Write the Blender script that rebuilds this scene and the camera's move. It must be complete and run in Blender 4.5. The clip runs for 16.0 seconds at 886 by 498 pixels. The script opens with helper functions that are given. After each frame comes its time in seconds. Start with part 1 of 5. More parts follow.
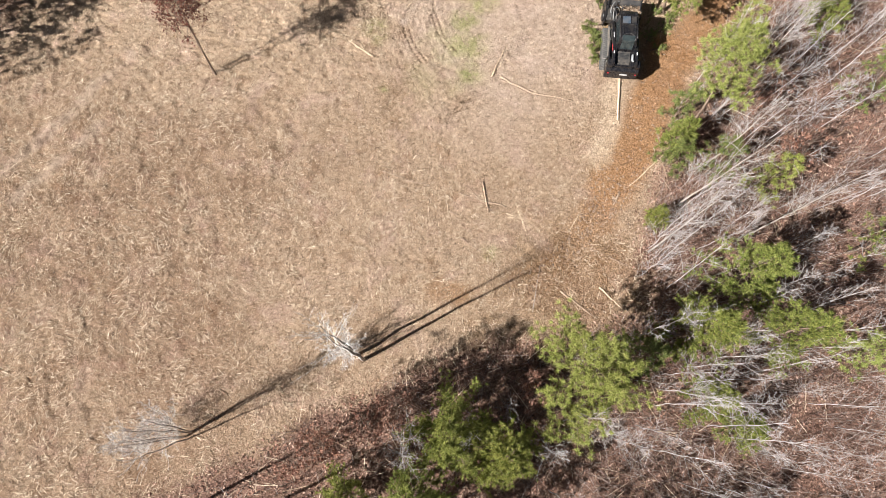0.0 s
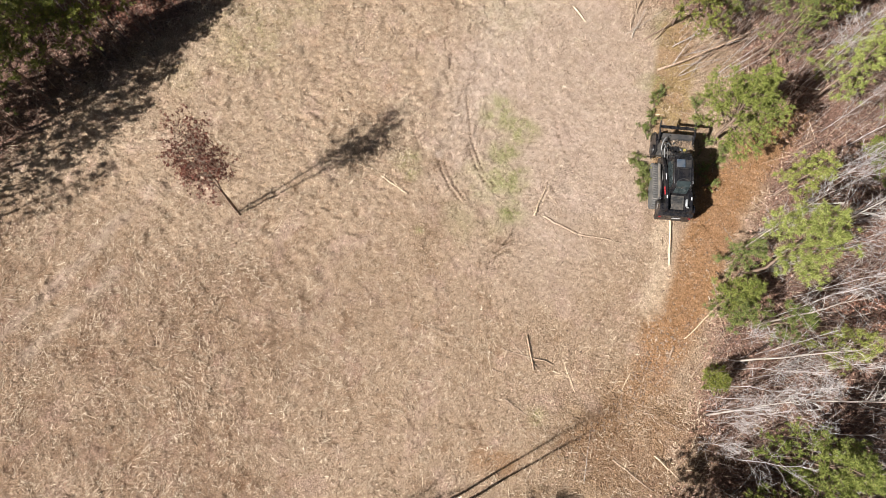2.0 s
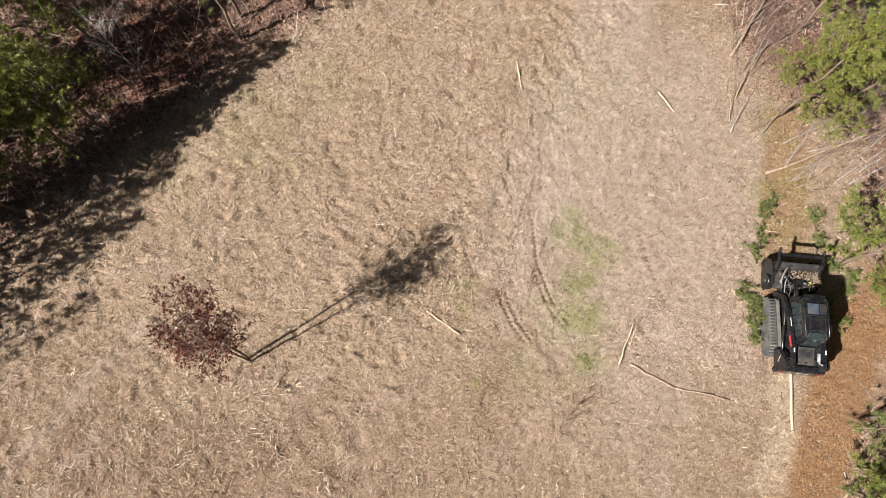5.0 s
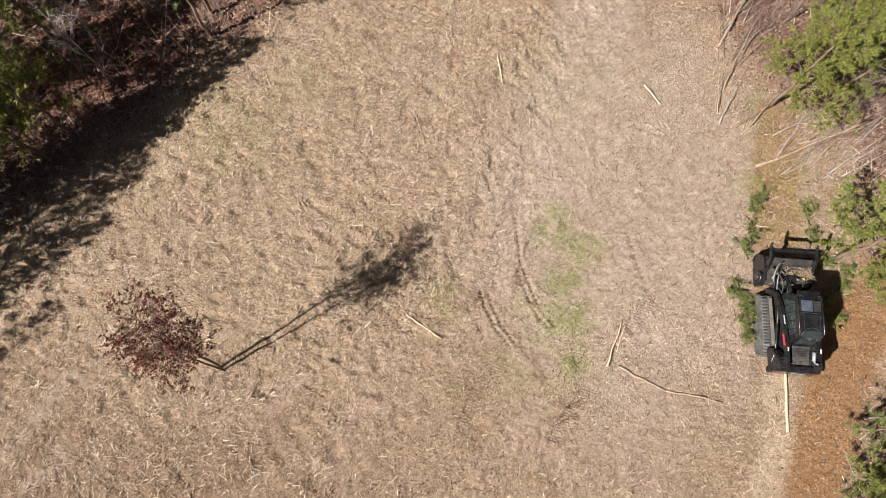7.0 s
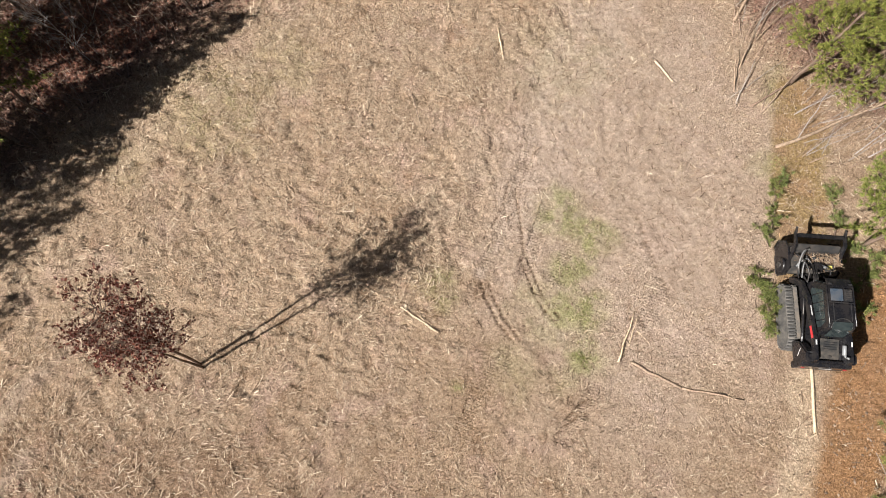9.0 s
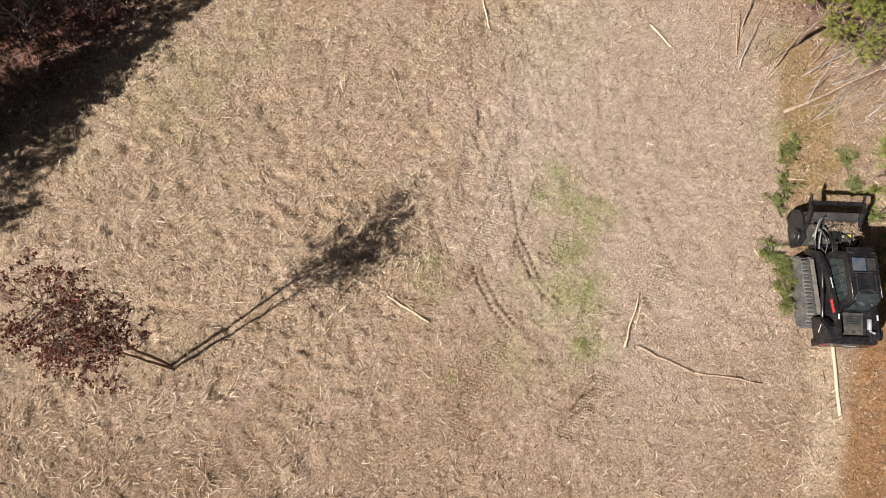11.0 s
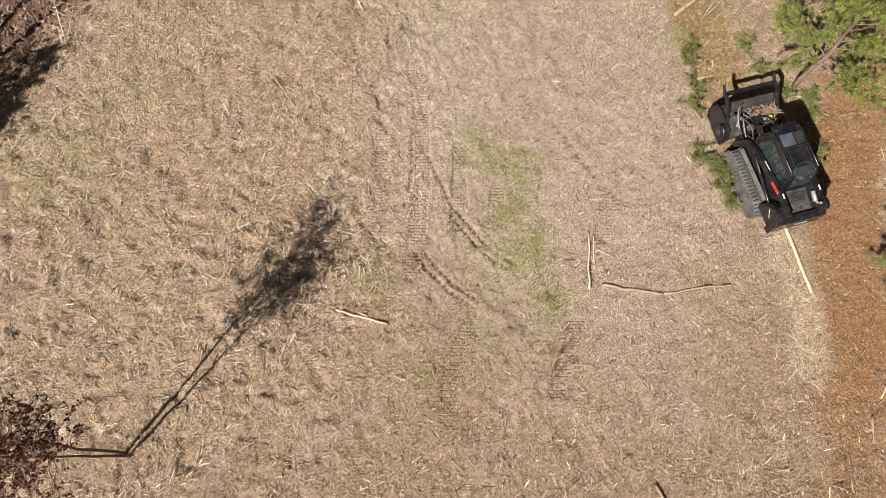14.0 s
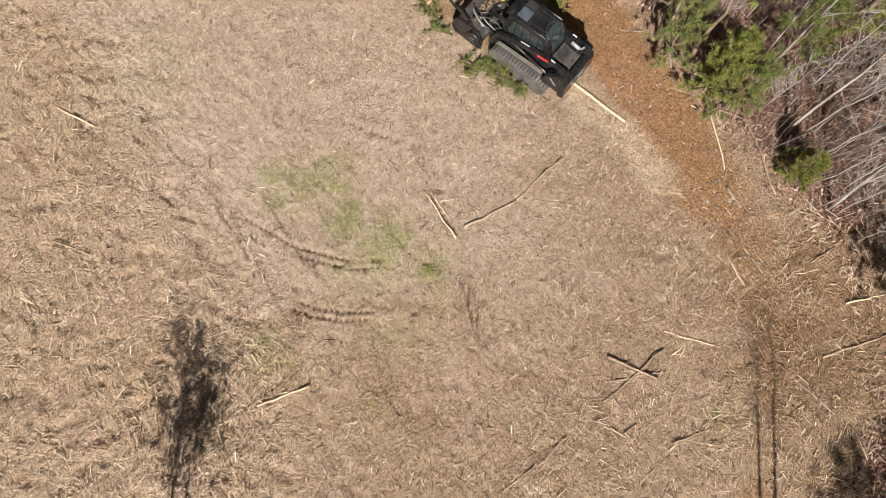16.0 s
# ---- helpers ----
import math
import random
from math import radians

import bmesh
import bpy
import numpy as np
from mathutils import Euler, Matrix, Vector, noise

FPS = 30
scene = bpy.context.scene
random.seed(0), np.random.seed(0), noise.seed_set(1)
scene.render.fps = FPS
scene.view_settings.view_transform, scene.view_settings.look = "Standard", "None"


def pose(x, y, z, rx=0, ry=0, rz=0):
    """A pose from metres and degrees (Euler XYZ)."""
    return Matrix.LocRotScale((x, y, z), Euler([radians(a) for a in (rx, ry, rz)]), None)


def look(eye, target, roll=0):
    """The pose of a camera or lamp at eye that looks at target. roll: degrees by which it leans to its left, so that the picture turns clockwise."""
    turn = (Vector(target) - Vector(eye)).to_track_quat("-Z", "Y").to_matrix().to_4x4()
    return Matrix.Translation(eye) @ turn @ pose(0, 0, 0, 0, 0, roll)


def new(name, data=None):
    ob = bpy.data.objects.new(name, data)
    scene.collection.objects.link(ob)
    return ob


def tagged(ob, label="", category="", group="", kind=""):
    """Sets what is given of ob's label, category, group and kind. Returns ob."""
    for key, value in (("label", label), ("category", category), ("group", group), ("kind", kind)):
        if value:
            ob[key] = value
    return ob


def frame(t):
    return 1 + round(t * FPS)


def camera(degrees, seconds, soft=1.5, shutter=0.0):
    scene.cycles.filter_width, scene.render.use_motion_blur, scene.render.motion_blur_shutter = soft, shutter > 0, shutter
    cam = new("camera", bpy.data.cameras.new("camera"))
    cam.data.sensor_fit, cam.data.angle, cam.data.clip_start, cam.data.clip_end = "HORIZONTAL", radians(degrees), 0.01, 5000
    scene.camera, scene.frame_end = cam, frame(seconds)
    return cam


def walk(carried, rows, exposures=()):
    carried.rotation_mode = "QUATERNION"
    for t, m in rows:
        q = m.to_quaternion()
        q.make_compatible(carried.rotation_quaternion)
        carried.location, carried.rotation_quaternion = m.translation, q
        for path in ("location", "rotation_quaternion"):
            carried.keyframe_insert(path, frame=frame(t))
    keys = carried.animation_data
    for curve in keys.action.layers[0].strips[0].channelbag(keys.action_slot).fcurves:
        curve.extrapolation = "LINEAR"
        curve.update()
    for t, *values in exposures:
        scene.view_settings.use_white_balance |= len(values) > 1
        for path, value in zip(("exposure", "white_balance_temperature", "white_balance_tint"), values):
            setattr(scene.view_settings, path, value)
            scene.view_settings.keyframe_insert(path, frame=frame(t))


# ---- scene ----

cam = camera(73.3, 16.0, soft=0.9)
PATH = [
    (0, (14.105, -14.222, 27.282), (14.023, -13.748, 25.341), -1.9),
    (0.5, (14.49, -13.204, 27.288), (14.412, -12.732, 25.346), -1.5),
    (1, (14.203, -11.593, 27.235), (14.125, -11.118, 25.294), -1.5),
    (1.5, (13.024, -9.495, 27.229), (12.944, -9.025, 25.287), -1.9),
    (2, (11.2, -7.08, 27.228), (11.12, -6.609, 25.285), -2.0),
    (2.5, (9.388, -4.699, 27.243), (9.308, -4.225, 25.302), -1.8),
    (3, (8.278, -2.872, 26.459), (8.197, -2.395, 24.519), -2.0),
    (3.5, (7.743, -1.592, 25.213), (7.659, -1.113, 23.273), -2.3),
    (4, (7.697, -0.949, 23.986), (7.612, -0.478, 22.044), -2.5),
    (6.5, (8.438, -0.105, 22.714), (8.361, 0.374, 20.774), -2.3),
    (7, (8.536, -0.12, 22.265), (8.461, 0.363, 20.326), -2.2),
    (7.5, (8.615, -0.119, 21.819), (8.537, 0.365, 19.879), -2.5),
    (8, (8.605, -0.105, 21.401), (8.53, 0.378, 19.461), -2.3),
    (8.5, (8.578, -0.172, 20.978), (8.507, 0.316, 19.039), -1.8),
    (9, (8.603, -0.248, 20.527), (8.529, 0.245, 18.59), -2.1),
    (11.5, (8.847, -0.507, 18.418), (8.791, -0.002, 16.484), -2.2),
    (12, (8.824, -0.528, 18.041), (8.77, -0.026, 16.106), -2.4),
    (12.5, (8.85, -0.552, 17.918), (8.828, -0.047, 15.983), -1.9),
    (13, (8.931, -0.556, 17.905), (8.923, -0.048, 15.97), -2.1),
    (13.5, (9.024, -0.581, 17.775), (9.079, -0.077, 15.841), -1.0),
    (14, (9.193, -0.615, 17.706), (9.295, -0.122, 15.771), -0.9),
    (14.5, (9.695, -0.571, 17.761), (9.878, -0.131, 15.819), -1.8),
    (15, (10.046, -0.487, 17.808), (10.259, -0.086, 15.86), -2.3),
    (15.5, (10.384, -0.518, 17.819), (10.661, -0.186, 15.867), -0.5),
    (16, (10.681, -0.694, 17.825), (11.005, -0.422, 15.87), 1.3),
]
walk(cam, [(t, look(eye, target, roll)) for t, eye, target, roll in PATH],
     exposures=[(0, 1.30, 6330, 9), (1.5, 1.22, 6350, 9), (3.5, 1.07, 6390, 9), (9, 0.94, 6480, 9), (12.5, 0.85, 6560, 9), (16, 0.83, 6640, 9)])

# ---------------------------------------------------------------- light
SUN_AZ, SUN_EL = 36.0, 40.6           # shadows run this many degrees north of east
down = Vector((math.cos(radians(SUN_AZ)) * math.cos(radians(SUN_EL)), math.sin(radians(SUN_AZ)) * math.cos(radians(SUN_EL)), -math.sin(radians(SUN_EL))))
sun = new("sun", bpy.data.lights.new("sun", "SUN"))
sun.data.energy, sun.data.angle, sun.data.color = 5.5, radians(0.55), (1.0, 0.962, 0.915)
sun.matrix_world = look((-20, -20, 40), Vector((-20, -20, 40)) + down)
world = bpy.data.worlds.new("sky")
scene.world = world
world.use_nodes = True
wn = world.node_tree
sky = wn.nodes.new("ShaderNodeTexSky")
sky.sky_type, sky.sun_disc = "NISHITA", False
sky.air_density, sky.dust_density, sky.ozone_density = 0.8, 2.5, 0.4
sky.sun_elevation, sky.sun_rotation = radians(SUN_EL), math.atan2(-down.x, -down.y)
wn.links.new(sky.outputs[0], wn.nodes["Background"].inputs[0])
wn.nodes["Background"].inputs[1].default_value = 0.017

# ---------------------------------------------------------------- small helpers
rng = np.random.default_rng(7)


def np_mesh(name, verts, faces, smooth=False):
    """A mesh from arrays: verts (n, 3), faces (m, k) with the same k, or a list of such arrays."""
    faces = faces if isinstance(faces, list) else [faces]
    me = bpy.data.meshes.new(name)
    verts = np.ascontiguousarray(verts, dtype=np.float32)
    me.vertices.add(len(verts))
    me.vertices.foreach_set("co", verts.ravel())
    sizes = np.concatenate([np.full(len(f), f.shape[1], dtype=np.int32) for f in faces])
    idx = np.concatenate([f.astype(np.int32).ravel() for f in faces])
    me.loops.add(len(idx))
    me.loops.foreach_set("vertex_index", idx)
    me.polygons.add(len(sizes))
    me.polygons.foreach_set("loop_start", np.concatenate([[0], np.cumsum(sizes)[:-1]]).astype(np.int32))
    if smooth:
        me.polygons.foreach_set("use_smooth", np.ones(len(sizes), dtype=bool))
    me.update(calc_edges=True)
    me.validate()
    return me


def tubes(p0, p1, r0, r1, sides=4, caps=False):
    """Tapered tubes from points p0 to p1 (n, 3), as verts and quads."""
    p0, p1 = np.asarray(p0, float), np.asarray(p1, float)
    n = len(p0)
    d = p1 - p0
    d /= np.maximum(np.linalg.norm(d, axis=1, keepdims=True), 1e-9)
    ref = np.where(np.abs(d[:, 2:3]) < 0.9, [[0, 0, 1.0]], [[1.0, 0, 0]])
    u = np.cross(d, ref)
    u /= np.linalg.norm(u, axis=1, keepdims=True)
    v = np.cross(d, u)
    a = np.arange(sides) * 2 * np.pi / sides
    ring = u[:, None, :] * np.cos(a)[None, :, None] + v[:, None, :] * np.sin(a)[None, :, None]
    lo = p0[:, None, :] + ring * np.reshape(r0 * np.ones(n), (n, 1, 1))
    hi = p1[:, None, :] + ring * np.reshape(r1 * np.ones(n), (n, 1, 1))
    verts = np.concatenate([lo, hi], axis=1).reshape(-1, 3)
    k = np.arange(sides)
    quad = np.stack([k, k + sides, (k + 1) % sides + sides, (k + 1) % sides], axis=1)
    base = (np.arange(n) * 2 * sides)[:, None, None]
    faces = [(quad[None] + base).reshape(-1, 4)]
    if caps:
        faces.append((np.stack([k, k[::-1] + sides])[None] + base).reshape(-1, sides))
    return verts, faces


def joined(chunks):
    """Several (verts, faces) as one."""
    vs, by = [], {}
    off = 0
    for v, fs in chunks:
        for f in fs:
            by.setdefault(f.shape[1], []).append(f + off)
        vs.append(v)
        off += len(v)
    return np.concatenate(vs), [np.concatenate(f) for f in by.values()]


def lattice(seed, size=256):
    return np.random.default_rng(seed).random((size, size))


def vnoise(x, y, scale, seed):
    """Value noise 0..1 over the plan."""
    g = lattice(seed)
    x, y = np.asarray(x) * scale + 91.3, np.asarray(y) * scale + 57.7
    i, j = np.floor(x).astype(int), np.floor(y).astype(int)
    fx, fy = x - i, y - j
    fx, fy = fx * fx * (3 - 2 * fx), fy * fy * (3 - 2 * fy)
    i0, i1, j0, j1 = i % 256, (i + 1) % 256, j % 256, (j + 1) % 256
    return (g[i0, j0] * (1 - fx) + g[i1, j0] * fx) * (1 - fy) + (g[i0, j1] * (1 - fx) + g[i1, j1] * fx) * fy


def fbm(x, y, scale, seed, octaves=4):
    out, amp = 0, 0.5
    for o in range(octaves):
        out = out + amp * vnoise(x, y, scale * 2 ** o, seed + o)
        amp *= 0.5
    return out / (1 - 0.5 ** octaves)


def to_line(x, y, pts):
    """Distance from plan points to a polyline, and where along it (0..len-1)."""
    best, where = np.full(np.shape(x), 1e9), np.zeros(np.shape(x))
    for n in range(len(pts) - 1):
        (ax, ay), (bx, by) = pts[n][:2], pts[n + 1][:2]
        dx, dy = bx - ax, by - ay
        s = np.clip(((x - ax) * dx + (y - ay) * dy) / (dx * dx + dy * dy), 0, 1)
        d = np.hypot(x - ax - s * dx, y - ay - s * dy)
        where = np.where(d < best, n + s, where)
        best = np.minimum(best, d)
    return best, where


def smooth(a, b, v):
    s = np.clip((v - a) / (b - a), 0, 1)
    return s * s * (3 - 2 * s)


CLEARING = [(-11.5, 1.5), (-7.8, 6.6), (-4.8, 10.2), (-1.8, 13.2), (2, 17.5), (5, 21), (9, 30), (17, 30), (17.6, 18.7), (18.5, 15.5), (20.4, 13.3),
            (23.2, 12.2), (23.6, 9.4), (26.5, 8.6), (24.6, 3.5), (23.6, 0.3), (22.6, -2.5), (21.9, -5), (22.0, -6.8), (22.3, -8.7), (20.4, -10.2), (16.4, -11.3),
            (13, -12.8), (11.2, -14.1), (8.3, -15.4), (5.8, -17.7), (1.4, -20.2), (-3, -30), (-30, -30), (-26, -14), (-14, -3)]


def in_clearing(x, y):
    """Signed distance to the clearing's edge: positive inside."""
    x, y = np.asarray(x, float), np.asarray(y, float)
    d, _ = to_line(x, y, CLEARING + CLEARING[:1])
    inside = np.zeros(x.shape, bool)
    for (ax, ay), (bx, by) in zip(CLEARING, CLEARING[1:] + CLEARING[:1]):
        hit = (ay > y) != (by > y)
        inside ^= hit & (x < (bx - ax) * (y - ay) / ((by - ay) if by != ay else 1e-9) + ax)
    return np.where(inside, d, -d)


# ---------------------------------------------------------------- materials
class Mat:
    """A small builder of node materials."""

    def __init__(self, name):
        self.m = bpy.data.materials.new(name)
        self.m.use_nodes = True
        self.t = self.m.node_tree
        self.b = self.t.nodes["Principled BSDF"]
        self.co = self.n("ShaderNodeTexCoord").outputs["Object"]

    def n(self, kind, **kw):
        node = self.t.nodes.new(kind)
        for k, v in kw.items():
            node.inputs[k].default_value = v
        return node

    def link(self, a, b):
        self.t.links.new(a, b)

    def noise(self, scale, detail=4, rough=0.6, at=None):
        node = self.n("ShaderNodeTexNoise", Scale=scale, Detail=detail, Roughness=rough)
        self.link(at or self.co, node.inputs["Vector"])
        return node.outputs["Fac"]

    def ramp(self, fac, *stops):
        node = self.n("ShaderNodeValToRGB")
        r = node.color_ramp
        for k, (p, c) in enumerate(stops):
            e = r.elements[k] if k < 2 else r.elements.new(p)
            e.position, e.color = p, (*c, 1) if len(c) == 3 else c
        self.link(fac, node.inputs[0])
        return node.outputs[0]

    def mix(self, fac, a, b, blend="MIX"):
        node = self.t.nodes.new("ShaderNodeMix")
        node.data_type, node.blend_type = "RGBA", blend
        for sock, v in ((node.inputs[0], fac), (node.inputs[6], a), (node.inputs[7], b)):
            if isinstance(v, (int, float)):
                sock.default_value = v
            elif isinstance(v, tuple):
                sock.default_value = (*v, 1)
            else:
                self.link(v, sock)
        return node.outputs[2]

    def math(self, op, a, b=0.0):
        node = self.t.nodes.new("ShaderNodeMath")
        node.operation = op
        for sock, v in zip(node.inputs, (a, b)):
            if isinstance(v, (int, float)):
                sock.default_value = v
            else:
                self.link(v, sock)
        return node.outputs[0]

    def attr(self, name):
        node = self.t.nodes.new("ShaderNodeAttribute")
        node.attribute_name = name
        return node.outputs["Fac"]

    def island(self):
        return self.t.nodes.new("ShaderNodeNewGeometry").outputs["Random Per Island"]

    def random(self):
        return self.t.nodes.new("ShaderNodeObjectInfo").outputs["Random"]

    def bump(self, height, strength=0.4, distance=0.01):
        node = self.n("ShaderNodeBump", Strength=strength, Distance=distance)
        self.link(height, node.inputs["Height"])
        self.link(node.outputs[0], self.b.inputs["Normal"])

    def done(self, color, rough=0.8, metal=0.0, spec=0.3):
        if isinstance(color, tuple):
            self.b.inputs["Base Color"].default_value = (*color, 1)
        else:
            self.link(color, self.b.inputs["Base Color"])
        if isinstance(rough, (int, float)):
            self.b.inputs["Roughness"].default_value = rough
        else:
            self.link(rough, self.b.inputs["Roughness"])
        self.b.inputs["Metallic"].default_value = metal
        self.b.inputs["Specular IOR Level"].default_value = spec
        return self.m


def slivers(m, scale, length, width, shift):
    """Randomly turned slivers, one to a cell: mask, and a random number for each."""
    put = m.n("ShaderNodeMapping")
    put.inputs["Scale"].default_value = (scale, scale, 0)
    put.inputs["Location"].default_value = (shift, shift * 1.7, 0)
    warp = m.n("ShaderNodeVectorMath")
    warp.operation = "MULTIPLY_ADD"
    bend = m.n("ShaderNodeTexNoise", Scale=5.0, Detail=1.0)
    m.link(m.co, bend.inputs["Vector"])
    m.link(bend.outputs["Color"], warp.inputs[0])
    warp.inputs[1].default_value = (0.05, 0.05, 0)
    m.link(m.co, warp.inputs[2])
    m.link(warp.outputs[0], put.inputs["Vector"])
    cell = m.n("ShaderNodeTexVoronoi", Scale=1.0)
    cell.voronoi_dimensions = "2D"
    m.link(put.outputs[0], cell.inputs["Vector"])
    off = m.n("ShaderNodeVectorMath")
    off.operation = "SUBTRACT"
    m.link(put.outputs[0], off.inputs[0])
    m.link(cell.outputs["Position"], off.inputs[1])
    rnd = m.n("ShaderNodeSeparateColor")
    m.link(cell.outputs["Color"], rnd.inputs[0])
    turn = m.n("ShaderNodeVectorRotate")
    turn.rotation_type = "Z_AXIS"
    m.link(off.outputs[0], turn.inputs["Vector"])
    m.link(m.math("MULTIPLY", rnd.outputs[0], 6.283), turn.inputs["Angle"])
    xyz = m.n("ShaderNodeSeparateXYZ")
    m.link(turn.outputs[0], xyz.inputs[0])
    wide = m.math("LESS_THAN", m.math("ABSOLUTE", xyz.outputs[1]), m.math("MULTIPLY", m.math("ADD", rnd.outputs[1], 0.35), width))
    long = m.math("LESS_THAN", m.math("ABSOLUTE", xyz.outputs[0]), m.math("MULTIPLY", m.math("ADD", rnd.outputs[2], 0.3), length))
    return m.math("MULTIPLY", wide, long), rnd.outputs[1]


def ground_material():
    m = Mat("mulched_ground")
    big, mid, fine = m.noise(0.25, 3), m.noise(1.6, 5), m.noise(14, 6, 0.75)
    squash = m.n("ShaderNodeMapping")
    squash.inputs["Scale"].default_value = (9, 60, 20)
    squash.inputs["Rotation"].default_value = (0, 0, 0.6)
    m.link(m.co, squash.inputs["Vector"])
    fibre = m.noise(1.0, 3, 0.7, squash.outputs[0])
    squash2 = m.n("ShaderNodeMapping")
    squash2.inputs["Scale"].default_value = (55, 8, 20)
    squash2.inputs["Rotation"].default_value = (0, 0, 0.35)
    m.link(m.co, squash2.inputs["Vector"])
    fibre2 = m.noise(1.0, 3, 0.7, squash2.outputs[0])
    straw = m.ramp(mid, (0.3, (0.20, 0.128, 0.082)), (0.5, (0.29, 0.195, 0.132)), (0.72, (0.39, 0.28, 0.195)))
    straw = m.mix(m.ramp(big, (0.38, (0, 0, 0)), (0.62, (1, 1, 1))), straw, (0.33, 0.235, 0.17), "MIX")
    straw = m.mix(0.55, straw, m.ramp(fine, (0.32, (0.10, 0.06, 0.035)), (0.5, (0.32, 0.22, 0.14)), (0.7, (0.56, 0.43, 0.30))))
    streak = m.ramp(m.math("MAXIMUM", fibre, fibre2), (0.56, (0, 0, 0)), (0.70, (1, 1, 1)))
    straw = m.mix(m.math("MULTIPLY", streak, 0.25), straw, (0.56, 0.44, 0.30))
    soil = m.ramp(fine, (0.25, (0.135, 0.066, 0.03)), (0.5, (0.268, 0.139, 0.063)), (0.8, (0.42, 0.25, 0.135)))
    soil = m.mix(m.math("MULTIPLY", streak, 0.18), soil, (0.42, 0.26, 0.14))
    grass = m.ramp(fine, (0.3, (0.14, 0.14, 0.05)), (0.55, (0.29, 0.285, 0.115)), (0.8, (0.43, 0.40, 0.21)))
    litter = m.ramp(fine, (0.25, (0.06, 0.036, 0.028)), (0.5, (0.185, 0.11, 0.082)), (0.78, (0.38, 0.25, 0.195)))
    chips = m.ramp(fine, (0.3, (0.38, 0.27, 0.175)), (0.55, (0.53, 0.41, 0.295)), (0.8, (0.66, 0.54, 0.41)))
    dust = m.ramp(mid, (0.3, (0.43, 0.327, 0.262)), (0.7, (0.54, 0.427, 0.35)))
    patch = m.noise(0.9, 4, 0.65)
    straw = m.mix(m.ramp(patch, (0.54, (0, 0, 0)), (0.68, (0.6, 0.6, 0.6))), straw, m.mix(1.0, straw, (0.62, 0.52, 0.44), "MULTIPLY"))
    blush = m.noise(0.55, 4, 0.6)
    straw = m.mix(m.ramp(blush, (0.52, (0, 0, 0)), (0.66, (0.65, 0.65, 0.65))), straw, m.mix(1.0, straw, (1.12, 1.08, 1.24), "MULTIPLY"))
    # dark blotches: shade of gaps between mulch clumps, put into the colour
    pit_shade = m.noise(3.2, 3, 0.6)
    straw = m.mix(m.ramp(pit_shade, (0.60, (0, 0, 0)), (0.70, (0.55, 0.55, 0.55))), straw, m.mix(1.0, straw, (0.55, 0.45, 0.37), "MULTIPLY"))
    straw = m.mix(m.attr("torn"), straw, m.mix(1.0, straw, (1.20, 1.23, 1.25), "MULTIPLY"))
    straw = m.mix(m.attr("sw_brown"), straw, m.mix(1.0, straw, (0.72, 0.655, 0.63), "MULTIPLY"))
    col = m.mix(m.math("MULTIPLY", m.attr("dust"), 0.7), straw, dust)
    col = m.mix(m.attr("grass"), col, grass)
    col = m.mix(m.attr("soil"), col, soil)
    col = m.mix(m.attr("chips"), col, chips)
    col = m.mix(m.attr("litter"), col, litter)
    raised = None
    calm = m.math("SUBTRACT", 1.0, m.math("MULTIPLY", m.attr("dust"), 0.45))
    for scale, length, width, shift, share in ((19, 0.5, 0.085, 0.3, 0.8), (14, 0.5, 0.075, 4.1, 0.8), (10, 0.5, 0.06, 9.7, 0.85), (23, 0.5, 0.10, 15.2, 0.7)):
        mask, rnd = slivers(m, scale, length, width, shift)
        tone = m.ramp(rnd, (0.0, (0.42, 0.40, 0.38)), (0.35, (0.85, 0.83, 0.82)), (0.7, (1.5, 1.52, 1.54)), (1.0, (2.1, 2.2, 2.3)))
        col = m.mix(m.math("MULTIPLY", mask, m.math("MULTIPLY", calm, share)), col, m.mix(1.0, col, tone, "MULTIPLY"))
        raised = mask if raised is None else m.math("ADD", raised, mask)
    # coarser streaks: the dark ones paint shaded pits, the few light ones pale shreds
    for scale, length, width, shift, share in ((3.4, 0.42, 0.045, 2.2, 0.75), (2.1, 0.40, 0.028, 7.9, 0.7), (5.5, 0.42, 0.07, 11.4, 0.6)):
        mask, rnd = slivers(m, scale, length, width, shift)
        tone = m.ramp(rnd, (0.0, (0.36, 0.32, 0.29)), (0.48, (0.50, 0.46, 0.43)), (0.54, (1, 1, 1)), (0.80, (1, 1, 1)), (0.86, (1.45, 1.45, 1.44)))
        col = m.mix(m.math("MULTIPLY", mask, share), col, m.mix(1.0, col, tone, "MULTIPLY"))
    # shade of rough south-east ground seen against the sun, multiplied into its colour
    col = m.mix(m.attr("backlit_shade"), col, m.mix(1.0, col, (0.62, 0.55, 0.44), "MULTIPLY"))
    col = m.mix(m.math("MULTIPLY", m.attr("rut"), 0.65), col, (0.12, 0.066, 0.036))
    warp = m.n("ShaderNodeVectorMath")
    warp.operation = "MULTIPLY_ADD"
    swirl = m.n("ShaderNodeTexNoise", Scale=0.8, Detail=2.0)
    m.link(m.co, swirl.inputs["Vector"])
    m.link(swirl.outputs["Color"], warp.inputs[0])
    warp.inputs[1].default_value = (2.2, 2.2, 0)
    m.link(m.co, warp.inputs[2])
    mats = []
    for turn, stretch in ((0.5, (9.0, 3.6, 4)), (-0.75, (3.2, 8.0, 4))):
        lay = m.n("ShaderNodeMapping")
        lay.inputs["Scale"].default_value = stretch
        lay.inputs["Rotation"].default_value = (0, 0, turn)
        m.link(warp.outputs[0], lay.inputs["Vector"])
        mats.append(m.noise(1.0, 2, 0.55, lay.outputs[0]))
